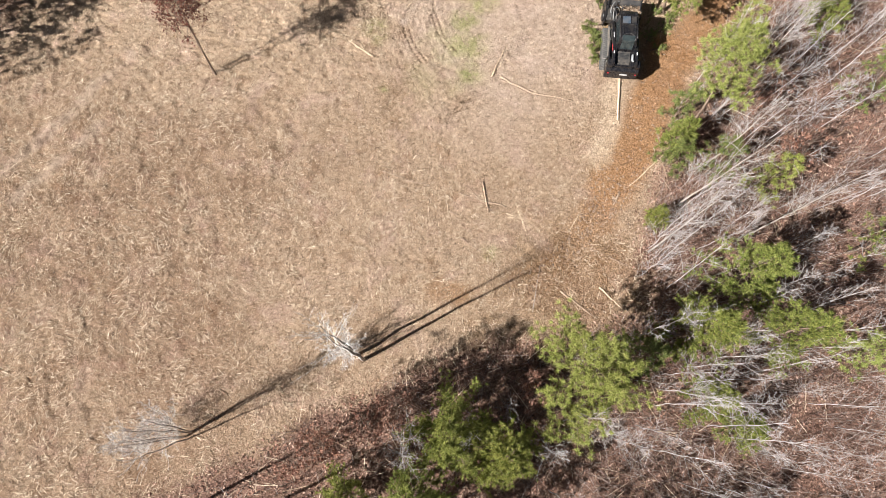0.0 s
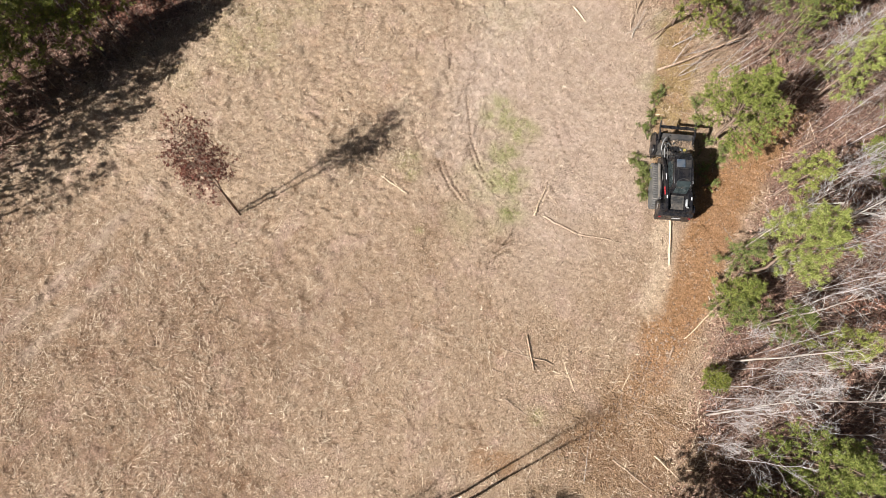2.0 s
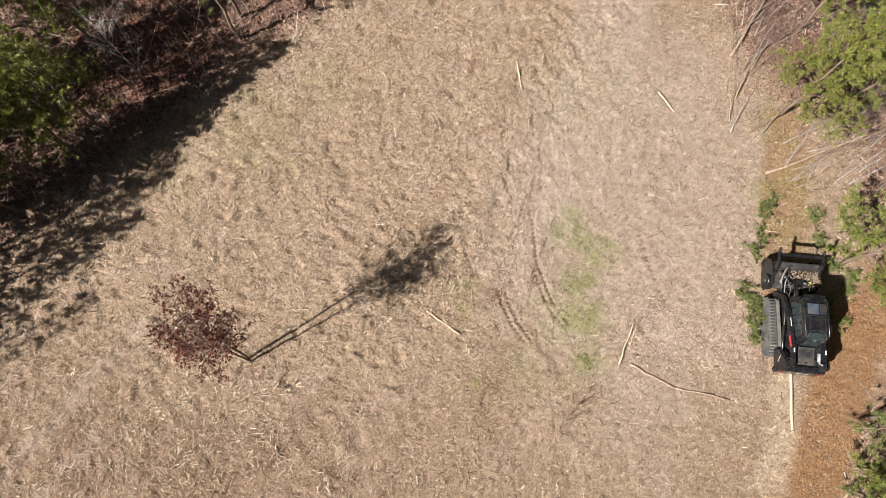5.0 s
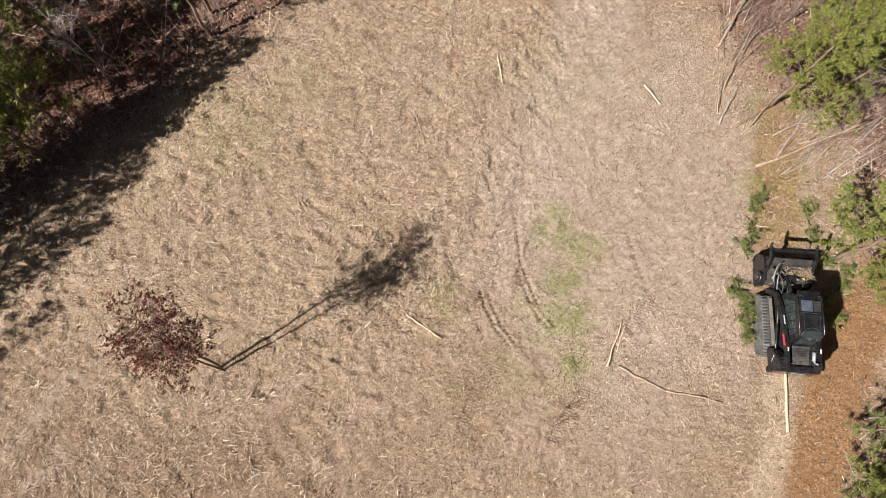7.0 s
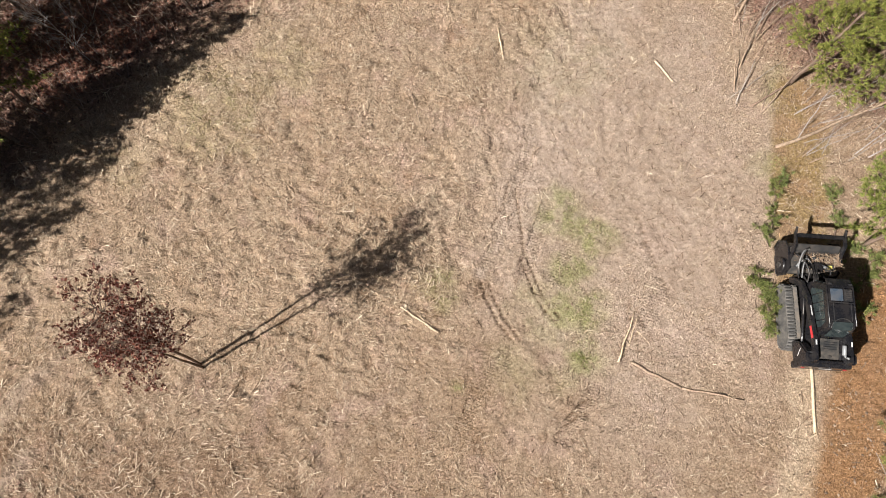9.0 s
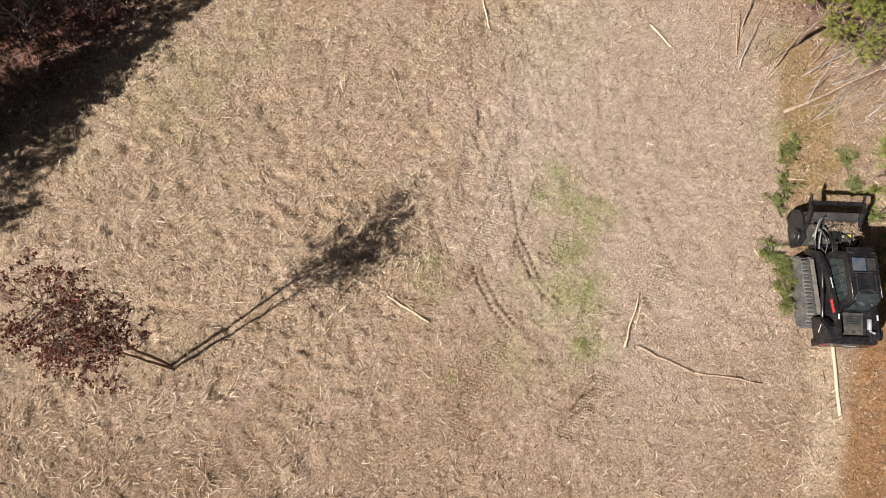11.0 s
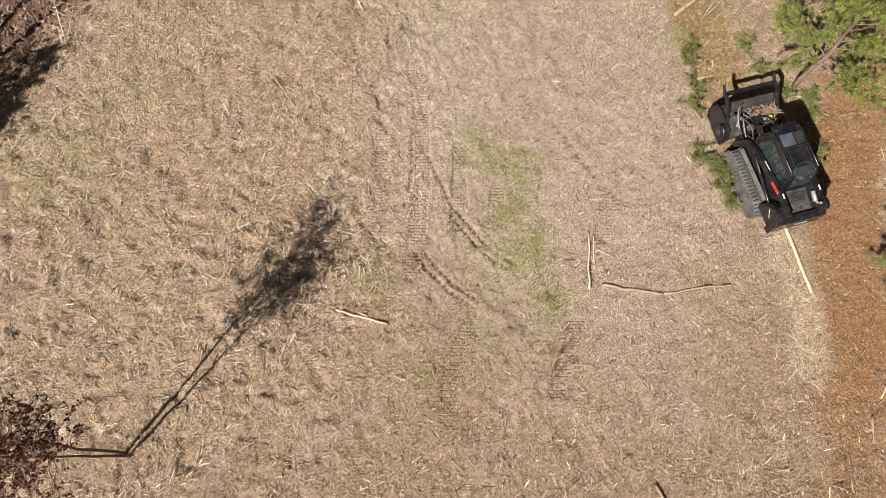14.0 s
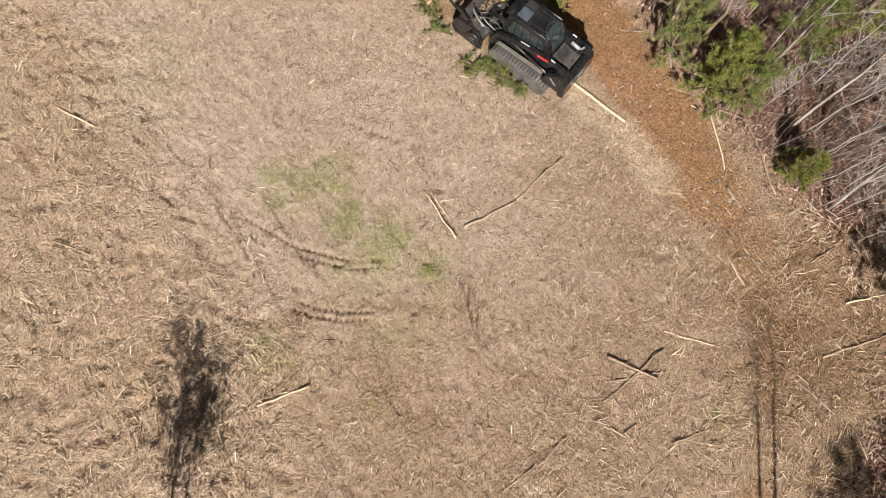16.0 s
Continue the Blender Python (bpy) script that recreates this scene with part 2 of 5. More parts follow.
    tuft = m.math("MULTIPLY", m.math("MAXIMUM", *mats), m.math("ADD", m.math("MULTIPLY", m.math("MAXIMUM", m.attr("torn"), m.math("MAXIMUM", m.math("MULTIPLY", m.attr("backlit_shade"), 3.0), m.attr("sw_brown"))), 1.9), 0.5))
    rows = m.n("ShaderNodeMapping")
    rows.inputs["Rotation"].default_value = (0, 0, 0.22)
    m.link(m.co, rows.inputs["Vector"])
    lugs = m.n("ShaderNodeTexBrick", Scale=1.0)
    lugs.inputs["Mortar Size"].default_value = 0.02
    lugs.inputs["Mortar Smooth"].default_value = 0.3
    lugs.inputs["Brick Width"].default_value = 0.17
    lugs.inputs["Row Height"].default_value = 0.10
    m.link(rows.outputs[0], lugs.inputs["Vector"])
    imprint = m.math("MULTIPLY", m.math("MULTIPLY", lugs.outputs["Fac"], m.attr("tread")), -1.3)
    m.bump(m.math("ADD", m.math("ADD", fine, m.math("MULTIPLY", raised, 0.4)), m.math("ADD", tuft, imprint)), 1.0, 0.075)
    return m.done(col, 0.95, 0, 0.1)


def island_material(name, stops, rough=0.85, scale=18, spec=0.2):
    """Colour that varies from piece to piece of a joined mesh."""
    m = Mat(name)
    col = m.ramp(m.island(), *stops)
    return m.done(m.mix(m.ramp(m.noise(scale, 4), (0.35, (0, 0, 0)), (0.75, (0.5, 0.5, 0.5))), col, m.mix(0.5, col, (0.12, 0.08, 0.055))), rough, 0, spec)


def leaf_material(name, stops, trans=0.28):
    m = Mat(name)
    col = m.ramp(m.island(), *stops)
    col = m.mix(m.math("MULTIPLY", m.random(), 0.35), col, m.mix(1.0, col, (1.0, 0.80, 0.55), "MULTIPLY"))
    m.b.inputs["Subsurface Weight"].default_value = 0
    m.done(col, 0.6, 0, 0.25)
    tr = m.n("ShaderNodeBsdfTranslucent")
    m.link(col, tr.inputs["Color"])
    mx = m.n("ShaderNodeMixShader", Fac=trans)
    m.link(m.b.outputs[0], mx.inputs[1])
    m.link(tr.outputs[0], mx.inputs[2])
    m.link(mx.outputs[0], m.t.nodes["Material Output"].inputs["Surface"])
    return m.m


def bark_material(name, dark, light, scale=9):
    m = Mat(name)
    stretch = m.n("ShaderNodeMapping")
    stretch.inputs["Scale"].default_value = (1, 1, 0.2)
    m.link(m.co, stretch.inputs["Vector"])
    f = m.noise(scale, 5, 0.7, stretch.outputs[0])
    col = m.ramp(f, (0.32, dark), (0.68, light))
    col = m.mix(m.math("MULTIPLY", m.random(), 0.4), col, m.mix(0.6, col, (0.3, 0.22, 0.17)))
    m.bump(f, 0.5, 0.01)
    return m.done(col, 0.9, 0, 0.15)


def paint_material(name, base, rough, dusty=0.35, metal=0.0, dust_color=(0.26, 0.20, 0.15)):
    m = Mat(name)
    d = m.ramp(m.noise(3.5, 6, 0.7), (0.42, (0, 0, 0)), (0.75, (1, 1, 1)))
    fine = m.noise(45, 4, 0.7)
    col = m.mix(m.math("MULTIPLY", d, dusty), base, dust_color)
    col = m.mix(m.math("MULTIPLY", m.ramp(fine, (0.55, (0, 0, 0)), (0.7, (1, 1, 1))), dusty * 0.6), col, dust_color)
    m.bump(fine, 0.12, 0.004)
    return m.done(col, m.math("ADD", m.math("MULTIPLY", d, 0.3), rough), metal, 0.5)


M_GROUND = ground_material()
M_CHIP = island_material("shredded_wood", [(0.0, (0.08, 0.048, 0.03)), (0.3, (0.24, 0.155, 0.10)), (0.75, (0.45, 0.335, 0.24)), (1.0, (0.74, 0.61, 0.46))])
M_SPLINTER = island_material("torn_pale_splinters", [(0.0, (0.13, 0.082, 0.052)), (0.25, (0.30, 0.205, 0.14)), (0.6, (0.46, 0.35, 0.245)), (0.88, (0.62, 0.49, 0.35)), (1.0, (0.80, 0.68, 0.52))], scale=9)
M_CHIP_DARK = island_material("weathered_wood_scraps", [(0.0, (0.07, 0.045, 0.03)), (0.5, (0.20, 0.13, 0.085)), (1.0, (0.38, 0.28, 0.2))])
M_CLOD = island_material("mulch_clods", [(0.0, (0.10, 0.066, 0.045)), (0.5, (0.20, 0.135, 0.095)), (1.0, (0.33, 0.24, 0.17))])
M_BRUSH = island_material("underbrush_bark", [(0.0, (0.11, 0.07, 0.058)), (0.5, (0.25, 0.185, 0.16)), (1.0, (0.46, 0.40, 0.37))])
M_LEAFFALL = island_material("fallen_leaves", [(0.0, (0.05, 0.027, 0.02)), (0.4, (0.16, 0.082, 0.057)), (0.75, (0.30, 0.165, 0.12)), (1.0, (0.50, 0.35, 0.275))])
M_RUSSET = island_material("russet_leaves", [(0.0, (0.06, 0.022, 0.016)), (0.5, (0.15, 0.055, 0.036)), (1.0, (0.28, 0.12, 0.08))])
M_PINE = leaf_material("pine_needles", [(0.0, (0.10, 0.13, 0.026)), (0.5, (0.25, 0.285, 0.07)), (1.0, (0.46, 0.47, 0.17))])
M_CEDAR = leaf_material("cedar_sprays", [(0.0, (0.075, 0.10, 0.02)), (0.5, (0.185, 0.215, 0.048)), (1.0, (0.34, 0.345, 0.10))])
M_DEEP = leaf_material("deep_green_needles", [(0.0, (0.06, 0.085, 0.024)), (0.5, (0.15, 0.178, 0.052)), (1.0, (0.29, 0.30, 0.095))])
M_REDLEAF = leaf_material("withered_oak_leaves", [(0.0, (0.055, 0.016, 0.012)), (0.5, (0.13, 0.04, 0.028)), (1.0, (0.22, 0.085, 0.055))], 0.2)
M_BROWNLEAF = leaf_material("dry_oak_leaves", [(0.0, (0.13, 0.055, 0.04)), (0.5, (0.26, 0.13, 0.09)), (1.0, (0.42, 0.26, 0.20))], 0.2)
M_BOUGH = leaf_material("cut_pine_needles", [(0.0, (0.07, 0.10, 0.03)), (0.5, (0.17, 0.20, 0.062)), (1.0, (0.33, 0.35, 0.13))], 0.35)
M_GRASS = leaf_material("new_grass", [(0.0, (0.13, 0.16, 0.04)), (0.6, (0.25, 0.29, 0.085)), (1.0, (0.40, 0.41, 0.17))])
M_BARK = bark_material("pine_bark", (0.07, 0.045, 0.032), (0.24, 0.17, 0.13))
M_GREY = bark_material("bare_grey_bark", (0.27, 0.24, 0.215), (0.66, 0.615, 0.575))
M_BLEACHED = bark_material("bleached_bark", (0.40, 0.37, 0.35), (0.80, 0.76, 0.73))
M_SAPLING = bark_material("young_grey_bark", (0.22, 0.195, 0.185), (0.58, 0.535, 0.525))
M_TRUNK = bark_material("smooth_grey_bark", (0.15, 0.125, 0.105), (0.44, 0.39, 0.35), 5)
M_BROWN = bark_material("brown_twig_bark", (0.12, 0.075, 0.05), (0.34, 0.24, 0.18))
M_PALEWOOD = bark_material("peeled_wood", (0.36, 0.25, 0.15), (0.72, 0.58, 0.42), 14)
M_OLDWOOD = bark_material("weathered_log", (0.13, 0.085, 0.06), (0.42, 0.31, 0.22), 12)

# ---------------------------------------------------------------- ground
ORANGE = [(26.5, 8.2, 1.0), (24.6, 6.2, 1.3), (23.2, 4.0, 1.35), (22.5, 2, 1.25), (21.9, 0, 1.3), (20.8, -3, 1.2), (19.9, -5.3, 0.95), (18.4, -7.2, 0.5), (16.8, -8.0, 0.2)]
RUTS = [[(9.3, 3.9), (9.5, 3.4), (10.0, 2.6), (10.6, 2.0)], [(9.55, 3.95), (9.75, 3.5), (10.2, 2.75), (10.8, 2.1)],
        [(10.6, 5.0), (10.8, 4.5), (11.3, 3.5), (11.9, 2.9)], [(10.85, 5.0), (11.0, 4.6), (11.5, 3.65), (12.1, 3.0)],
        [(8.6, 12.3), (8.75, 11.3), (8.95, 10.3)], [(8.35, 12.4), (8.5, 11.3), (8.8, 10.2)], [(10.25, 7.4), (10.4, 6.6), (10.75, 5.0)], [(10.0, 8.0), (9.8, 6.9), (9.5, 6.0)], [(14.6, 7.0), (15.0, 6.0), (15.4, 5.0), (15.9, 4.2)], [(14.4, 3.5), (14.7, 2.9), (14.9, 2.0)], [(9.9, 11.6), (10.0, 10.6)], [(7.4, 5.0), (7.6, 4.0), (7.9, 3.0)],
        [(5.7, -8.4), (5.75, -8.9), (6.1, -9.9)], [(6.0, -8.4), (6.1, -8.9), (6.4, -9.8)], [(6.4, -6.4), (6.7, -7.4), (7.3, -8.3), (7.7, -9.3)], [(9.4, -8.0), (9.9, -8.6), (10.7, -9.3)], [(10.2, -7.6), (11.0, -8.1), (12.2, -8.4)], [(6.9, -6.0), (7.5, -6.7), (8.0, -6.9)], [(12.6, -0.3), (13.0, 0.2), (13.5, 0.6)], [(12.3, -0.8), (12.7, -0.4), (13.2, 0.0)]]

STRIP = [(20.6, 12.4), (20.55, 10), (20.5, 7), (20.55, 3.4)]          # freshly mulched olive-brown lane
TREADS = [[(9.0, 3.4), (9.6, 5.0), (10.0, 6.2), (10.4, 8.2), (10.6, 10.4)], [(8.2, 4.6), (8.8, 6.4), (9.0, 8.6)], [(15.0, 3.2), (15.6, 4.4)], [(10.75, 4.6), (11.0, 5.4), (11.4, 7.0)], [(9.2, -1.0), (9.6, 0.4), (10.4, 1.4)], [(11.9, 4.4), (12.2, 5.3)], [(12.4, -0.9), (12.9, -0.2), (13.5, 0.7)]]


def relief(x, y, edge):
    """Height of the ground."""
    h = 0.05 * (fbm(x, y, 0.35, 11, 3) - 0.5) + 0.05 * (fbm(x, y, 1.3, 21, 3) - 0.5) + 0.10 * np.maximum(vnoise(x, y, 4.3, 31) * vnoise(x, y, 2.1, 37) - 0.3, 0) + 0.035 * (vnoise(x, y, 9.0, 35) - 0.5)
    rough = 0.35 + 0.9 * smooth(9.5, 4.0, x - 0.35 * y) + 0.5 * smooth(0, -5, y)
    h = h + rough * 0.09 * np.maximum(fbm(x, y, 3.0, 44, 2) - 0.47, 0) + rough * 0.03 * (vnoise(x, y, 5.5, 39) - 0.5)
    h = h - (0.03 + 0.055 * smooth(-4, 1, y)) * rough * smooth(0.64, 0.80, vnoise(x, y, 2.9, 52) + 0.25 * (vnoise(x, y, 6.0, 53) - 0.5))
    h = h + smooth(0.3, -2.5, edge) * (0.05 + 0.25 * (fbm(x, y, 0.5, 41, 3) - 0.35))
    for line in RUTS:
        d, s = to_line(x, y, line)
        lumps = 0.3 + 0.7 * smooth(-0.1, 0.35, np.sin((0.6 * x - y) * 2 * np.pi / 0.21 + 2 * vnoise(x, y, 1.5, 93)))
        lumps = lumps * smooth(0.08, 0.3, vnoise(x, y, 3.1, 97))
        h = h - 0.095 * np.exp(-(d / 0.05) ** 2) * lumps + 0.012 * np.exp(-((d - 0.14) / 0.07) ** 2) * lumps
    for line in TREADS:
        d, s = to_line(x, y, line)
        h = h - 0.018 * smooth(0.30, 0.2, d)
    return h


def build_ground():
    xs, ys = np.concatenate([np.arange(-17, 9, 0.11), np.arange(9, 13.6, 0.05), np.arange(13.6, 33, 0.115)]), np.concatenate([np.arange(-21, -1.2, 0.11), np.arange(-1.2, 5.4, 0.05), np.arange(5.4, 9.0, 0.06), np.arange(9.0, 20, 0.11)])
    far = np.array([0.4, 1, 2, 3.5, 6, 10, 18, 35, 70, 150, 320, 700])
    xs, ys = np.concatenate([xs[0] - far[::-1], xs, xs[-1] + far]), np.concatenate([ys[0] - far[::-1], ys, ys[-1] + far])
    X, Y = np.meshgrid(xs, ys)
    x, y = X.ravel(), Y.ravel()
    edge = in_clearing(x, y) + 1.6 * (fbm(x, y, 0.45, 3, 3) - 0.5)
    verts = np.stack([x, y, relief(x, y, edge)], axis=1)
    nx, ny = len(xs), len(ys)
    i = (np.arange(ny - 1)[:, None] * nx + np.arange(nx - 1)[None, :]).ravel()
    me = np_mesh("ground", verts, np.stack([i, i + 1, i + 1 + nx, i + nx], axis=1), True)
    wob = fbm(x, y, 0.9, 61, 4) - 0.5
    d, s = to_line(x, y, ORANGE)
    half = np.interp(s, np.arange(len(ORANGE)), [p[2] for p in ORANGE])
    soil = smooth(0.5, -0.5, d - half + 1.3 * wob) * (0.72 + 0.28 * fbm(x, y, 2.2, 66, 3))
    soil = soil * (0.55 + 0.45 * smooth(-7.0, -3.5, y + 2 * wob))
    d, s = to_line(x, y, STRIP)
    strip = smooth(0.3, -0.2, d - 0.85 + 0.8 * wob)
    soil = np.maximum(soil, 0.6 * strip)
    d = np.hypot((x - 13.6) / 1.5, (y + 9.6) / 0.7)
    soil = np.maximum(soil, 0.55 * smooth(1.2, 0.2, d + wob))
    grass = np.zeros_like(x)
    for gx, gy, gr, ga in ((11.9, 6.7, 1.3, 0.6), (13.0, 6.0, 1.0, 0.65), (12.5, 4.8, 1.1, 0.65), (12.9, 3.4, 1.15, 0.7), (13.0, 1.8, 0.8, 0.65), (12.3, 0.8, 0.9, 0.3), (11.7, 3.2, 1.6, 0.3), (7.9, 3.6, 0.8, 0.5),
                           (-1.6, 9.6, 2.2, 0.30), (0.5, 11.6, 1.6, 0.26), (-4.2, 6.8, 1.2, 0.2), (11.5, 13, 2.5, 0.2), (15.2, -7.4, 0.6, 0.35), (20.3, 12.5, 1.4, 0.5), (19.2, 9.5, 0.6, 0.5), (8.8, 0.3, 0.35, 0.7), (10.6, 1.0, 1.3, 0.25)):
        grass = np.maximum(grass, ga * smooth(1.25, 0.35, np.hypot(x - gx, y - gy) / gr + 1.3 * wob) * (0.45 + 0.55 * smooth(0.35, 0.6, fbm(x, y, 2.6, 64, 3))))
    grass = np.maximum(grass, 0.75 * strip * (0.35 + 0.65 * smooth(0.4, 0.6, fbm(x, y, 1.3, 63, 3))))
    d, s = to_line(x, y, [(20.35, 3.9), (20.45, 0.1), (19.8, -1.8)])
    chips = 0.7 * smooth(0.3, -0.3, d - 0.5 + 1.2 * wob)
    d, s = to_line(x, y, [(2.4, 15.4), (-0.4, 12.2), (-2.5, 9.6), (-4.6, 6.4), (-7.0, 3.4), (-9.2, 1.0)])
    chips = np.maximum(chips, 0.5 * smooth(1.0, 0.1, d + 1.8 * wob + 0.4) * smooth(0.3, 0.6, vnoise(x, y, 1.7, 56)))
    d, s = to_line(x, y, [(11.0, 7), (11.4, 10), (12.4, 13), (13.2, 20)])
    dust = smooth(1.6, -0.6, d - 1.3 + 2.2 * wob)
    for lane in ([(9.3, 4.2), (10.0, 6.2), (11.0, 9.8), (11.8, 12.2)], [(10.9, 5.6), (11.7, 8.6), (12.9, 12.4)], [(-9.5, -7.5), (-6.5, -3.0), (-4.5, 0.5)], [(-8.0, -8.0), (-5.0, -3.6)]):
        d, s = to_line(x, y, lane)
        dust = np.maximum(dust, (0.95 if lane[0][0] > 0 else 0.5) * smooth(0.62, 0.15, d + 0.8 * np.abs(wob)) * smooth(0.1, 0.5, vnoise(x, y, 1.3, 55)))
    d, s = to_line(x, y, [(16.2, 3), (16.3, 9), (16.0, 14)])
    dust = np.maximum(dust, 0.8 * smooth(1.6, -0.4, d - 1.0 + 2.2 * wob))
    dust = np.maximum(dust, 0.75 * smooth(1.25, 0.5, np.hypot((x - 14.5) / 6.5, (y - 8) / 9.5) + 0.5 * wob))
    # soil tone past the track's end, partly standing in for backlit shade
    soil = np.maximum(soil, 0.3 * smooth(1.2, 0.5, np.hypot((x - 19.6) / 2.6, (y + 7.6) / 2.6) + 1.0 * wob))
    rut = np.zeros_like(x)
    for line in RUTS:
        d, s = to_line(x, y, line)
        rut = np.maximum(rut, smooth(0.075, 0.02, d) * smooth(-0.7, 0.3, np.sin((0.6 * x - y) * 2 * np.pi / 0.21 + 2 * vnoise(x, y, 1.5, 93))) * smooth(0.08, 0.3, vnoise(x, y, 3.1, 97)))
    litter = smooth(0.5, -0.9, edge + 1.2 * wob)
    # faint litter tone in the south-east, painted in for backlit shade
    litter = np.maximum(litter, 0.2 * smooth(1.2, 0.4, np.hypot((x - 20.0) / 2.8, (y + 9.6) / 2.2) + 0.8 * wob))
    # mask of the painted backlit shade; it also roughens the bump there
    backlit_shade = 0.6 * smooth(1.2, 0.45, np.hypot((x - 19.6) / 5.4, (y + 9.4) / 4.6) + 0.9 * wob) * (0.45 + 0.55 * smooth(0.3, 0.6, fbm(x, y, 1.1, 69, 3)))
    tread = np.zeros_like(x)
    for line in TREADS:
        d, s = to_line(x, y, line)
        tread = np.maximum(tread, smooth(0.30, 0.2, d + 0.15 * wob))
    torn = smooth(9.5, 4.5, x - 0.35 * y + 3 * wob) * smooth(-3, 3, y + 3 * wob)
    # browner and darker in uneven patches towards the south-west
    sw_brown = 0.8 * smooth(0, -5, y + 4 * wob) * smooth(8, 2, x + 5 * wob) * (0.4 + 0.6 * smooth(0.35, 0.6, fbm(x, y, 0.6, 68, 3)))
    for name, v in (("soil", soil), ("grass", grass), ("chips", chips), ("dust", dust), ("rut", rut), ("litter", litter), ("tread", tread), ("torn", torn), ("sw_brown", sw_brown), ("backlit_shade", backlit_shade)):
        me.attributes.new(name, "FLOAT", "POINT").data.foreach_set("value", v.astype(np.float32))
    ob = new("ground", me)
    me.materials.append(M_GROUND)
    return tagged(ob, "flat clearing floor of shredded straw-coloured mulch and orange soil", "ground", kind="structure")



def off_soil(x, y):
    """False for most places on the orange track."""
    d, s = to_line(x, y, ORANGE)
    return d > np.interp(s, np.arange(len(ORANGE)), [p[2] for p in ORANGE]) - 0.15


def packed(x, y):
    """1 where wheels have packed the mulch smooth."""
    return smooth(1.1, 0.6, np.hypot((x - 12.3) / 4.6, (y - 4.5) / 8.5))


ground = build_ground()


def height(x, y):
    x, y = np.atleast_1d(np.asarray(x, float)), np.atleast_1d(np.asarray(y, float))
    return relief(x, y, in_clearing(x, y) + 1.6 * (fbm(x, y, 0.45, 3, 3) - 0.5))


def part(name, mesh, material, parent, label=""):
    """One mesh object under a thing or a part."""
    if isinstance(mesh, bmesh.types.BMesh):
        me = bpy.data.meshes.new(name)
        mesh.to_mesh(me)
        mesh.free()
        mesh = me
    if not mesh.materials:
        mesh.materials.append(material)
    ob = new(name, mesh)
    ob.parent = parent
    return tagged(ob, label)


def scattered(name, x, y, length, width, material, label, category, lift=0.012, tilt=0.22, seed=1, angle=None):
    """Loose slivers on the ground as one thing that nobody could count."""
    r = np.random.default_rng(seed)
    n = len(x)
    a = r.random(n) * np.pi * 2 if angle is None else angle
    t = r.normal(0, tilt, n)
    d = np.stack([np.cos(a) * np.cos(t), np.sin(a) * np.cos(t), np.sin(t)], axis=1)
    mid = np.stack([x, y, height(x, y) + lift + np.abs(np.sin(t)) * length * 0.4], axis=1)
    side = np.stack([-np.sin(a), np.cos(a), r.normal(0, 0.25, n)], axis=1) * width[:, None] / 2
    ridge = np.array([[0, 0, 1.0]]) * width[:, None] * 0.35
    lo, hi, end = mid - d * length[:, None] / 2, mid + d * length[:, None] / 2, r.uniform(0.2, 1, n)[:, None]
    v = np.stack([lo - side, lo + ridge, lo + side, hi - side * end, hi + ridge * end, hi + side * end], axis=1).reshape(-1, 3)
    k = (np.arange(n) * 6)[:, None]
    f = np.concatenate([k + np.array([[0, 1, 4, 3]]), k + np.array([[1, 2, 5, 4]])])
    me = np_mesh(name, v, f)
    me.materials.append(material)
    return tagged(new(name, me), label, category, kind="stuff")


# ---------------------------------------------------------------- trees
def bent(r, a, b, n, wobble):
    """n + 1 points from a to b with a soft bend."""
    a, b = np.array(a, float), np.array(b, float)
    s = np.linspace(0, 1, n + 1)[:, None]
    pts = a + (b - a) * s
    off = r.normal(0, wobble, (n + 1, 3)) * np.linalg.norm(b - a)
    off[0] = off[-1] = 0
    return pts + off


def stem_mesh(name, pts, rad, sides=7):
    """One closed tapering stem along points."""
    pts = np.asarray(pts, float)
    axis = unit(pts[-1] - pts[0])
    u = unit(np.cross(axis, (0.1, 0.2, 1.0) if abs(axis[2]) < 0.9 else (1.0, 0.1, 0)))
    a = np.arange(sides) * 2 * np.pi / sides
    ring = np.outer(np.cos(a), u) + np.outer(np.sin(a), np.cross(axis, u))
    k = np.arange(sides)
    n = len(pts)
    quads = np.concatenate([np.stack([k, k + sides, (k + 1) % sides + sides, (k + 1) % sides], axis=1) + sides * i for i in range(n - 1)])
    return np_mesh(name, (pts[:, None, :] + ring[None] * np.asarray(rad)[:, None, None]).reshape(-1, 3), [quads, np.stack([k, k[::-1] + sides * (n - 1)])], smooth=True)


def unit(v):
    return v / max(np.linalg.norm(v), 1e-9)


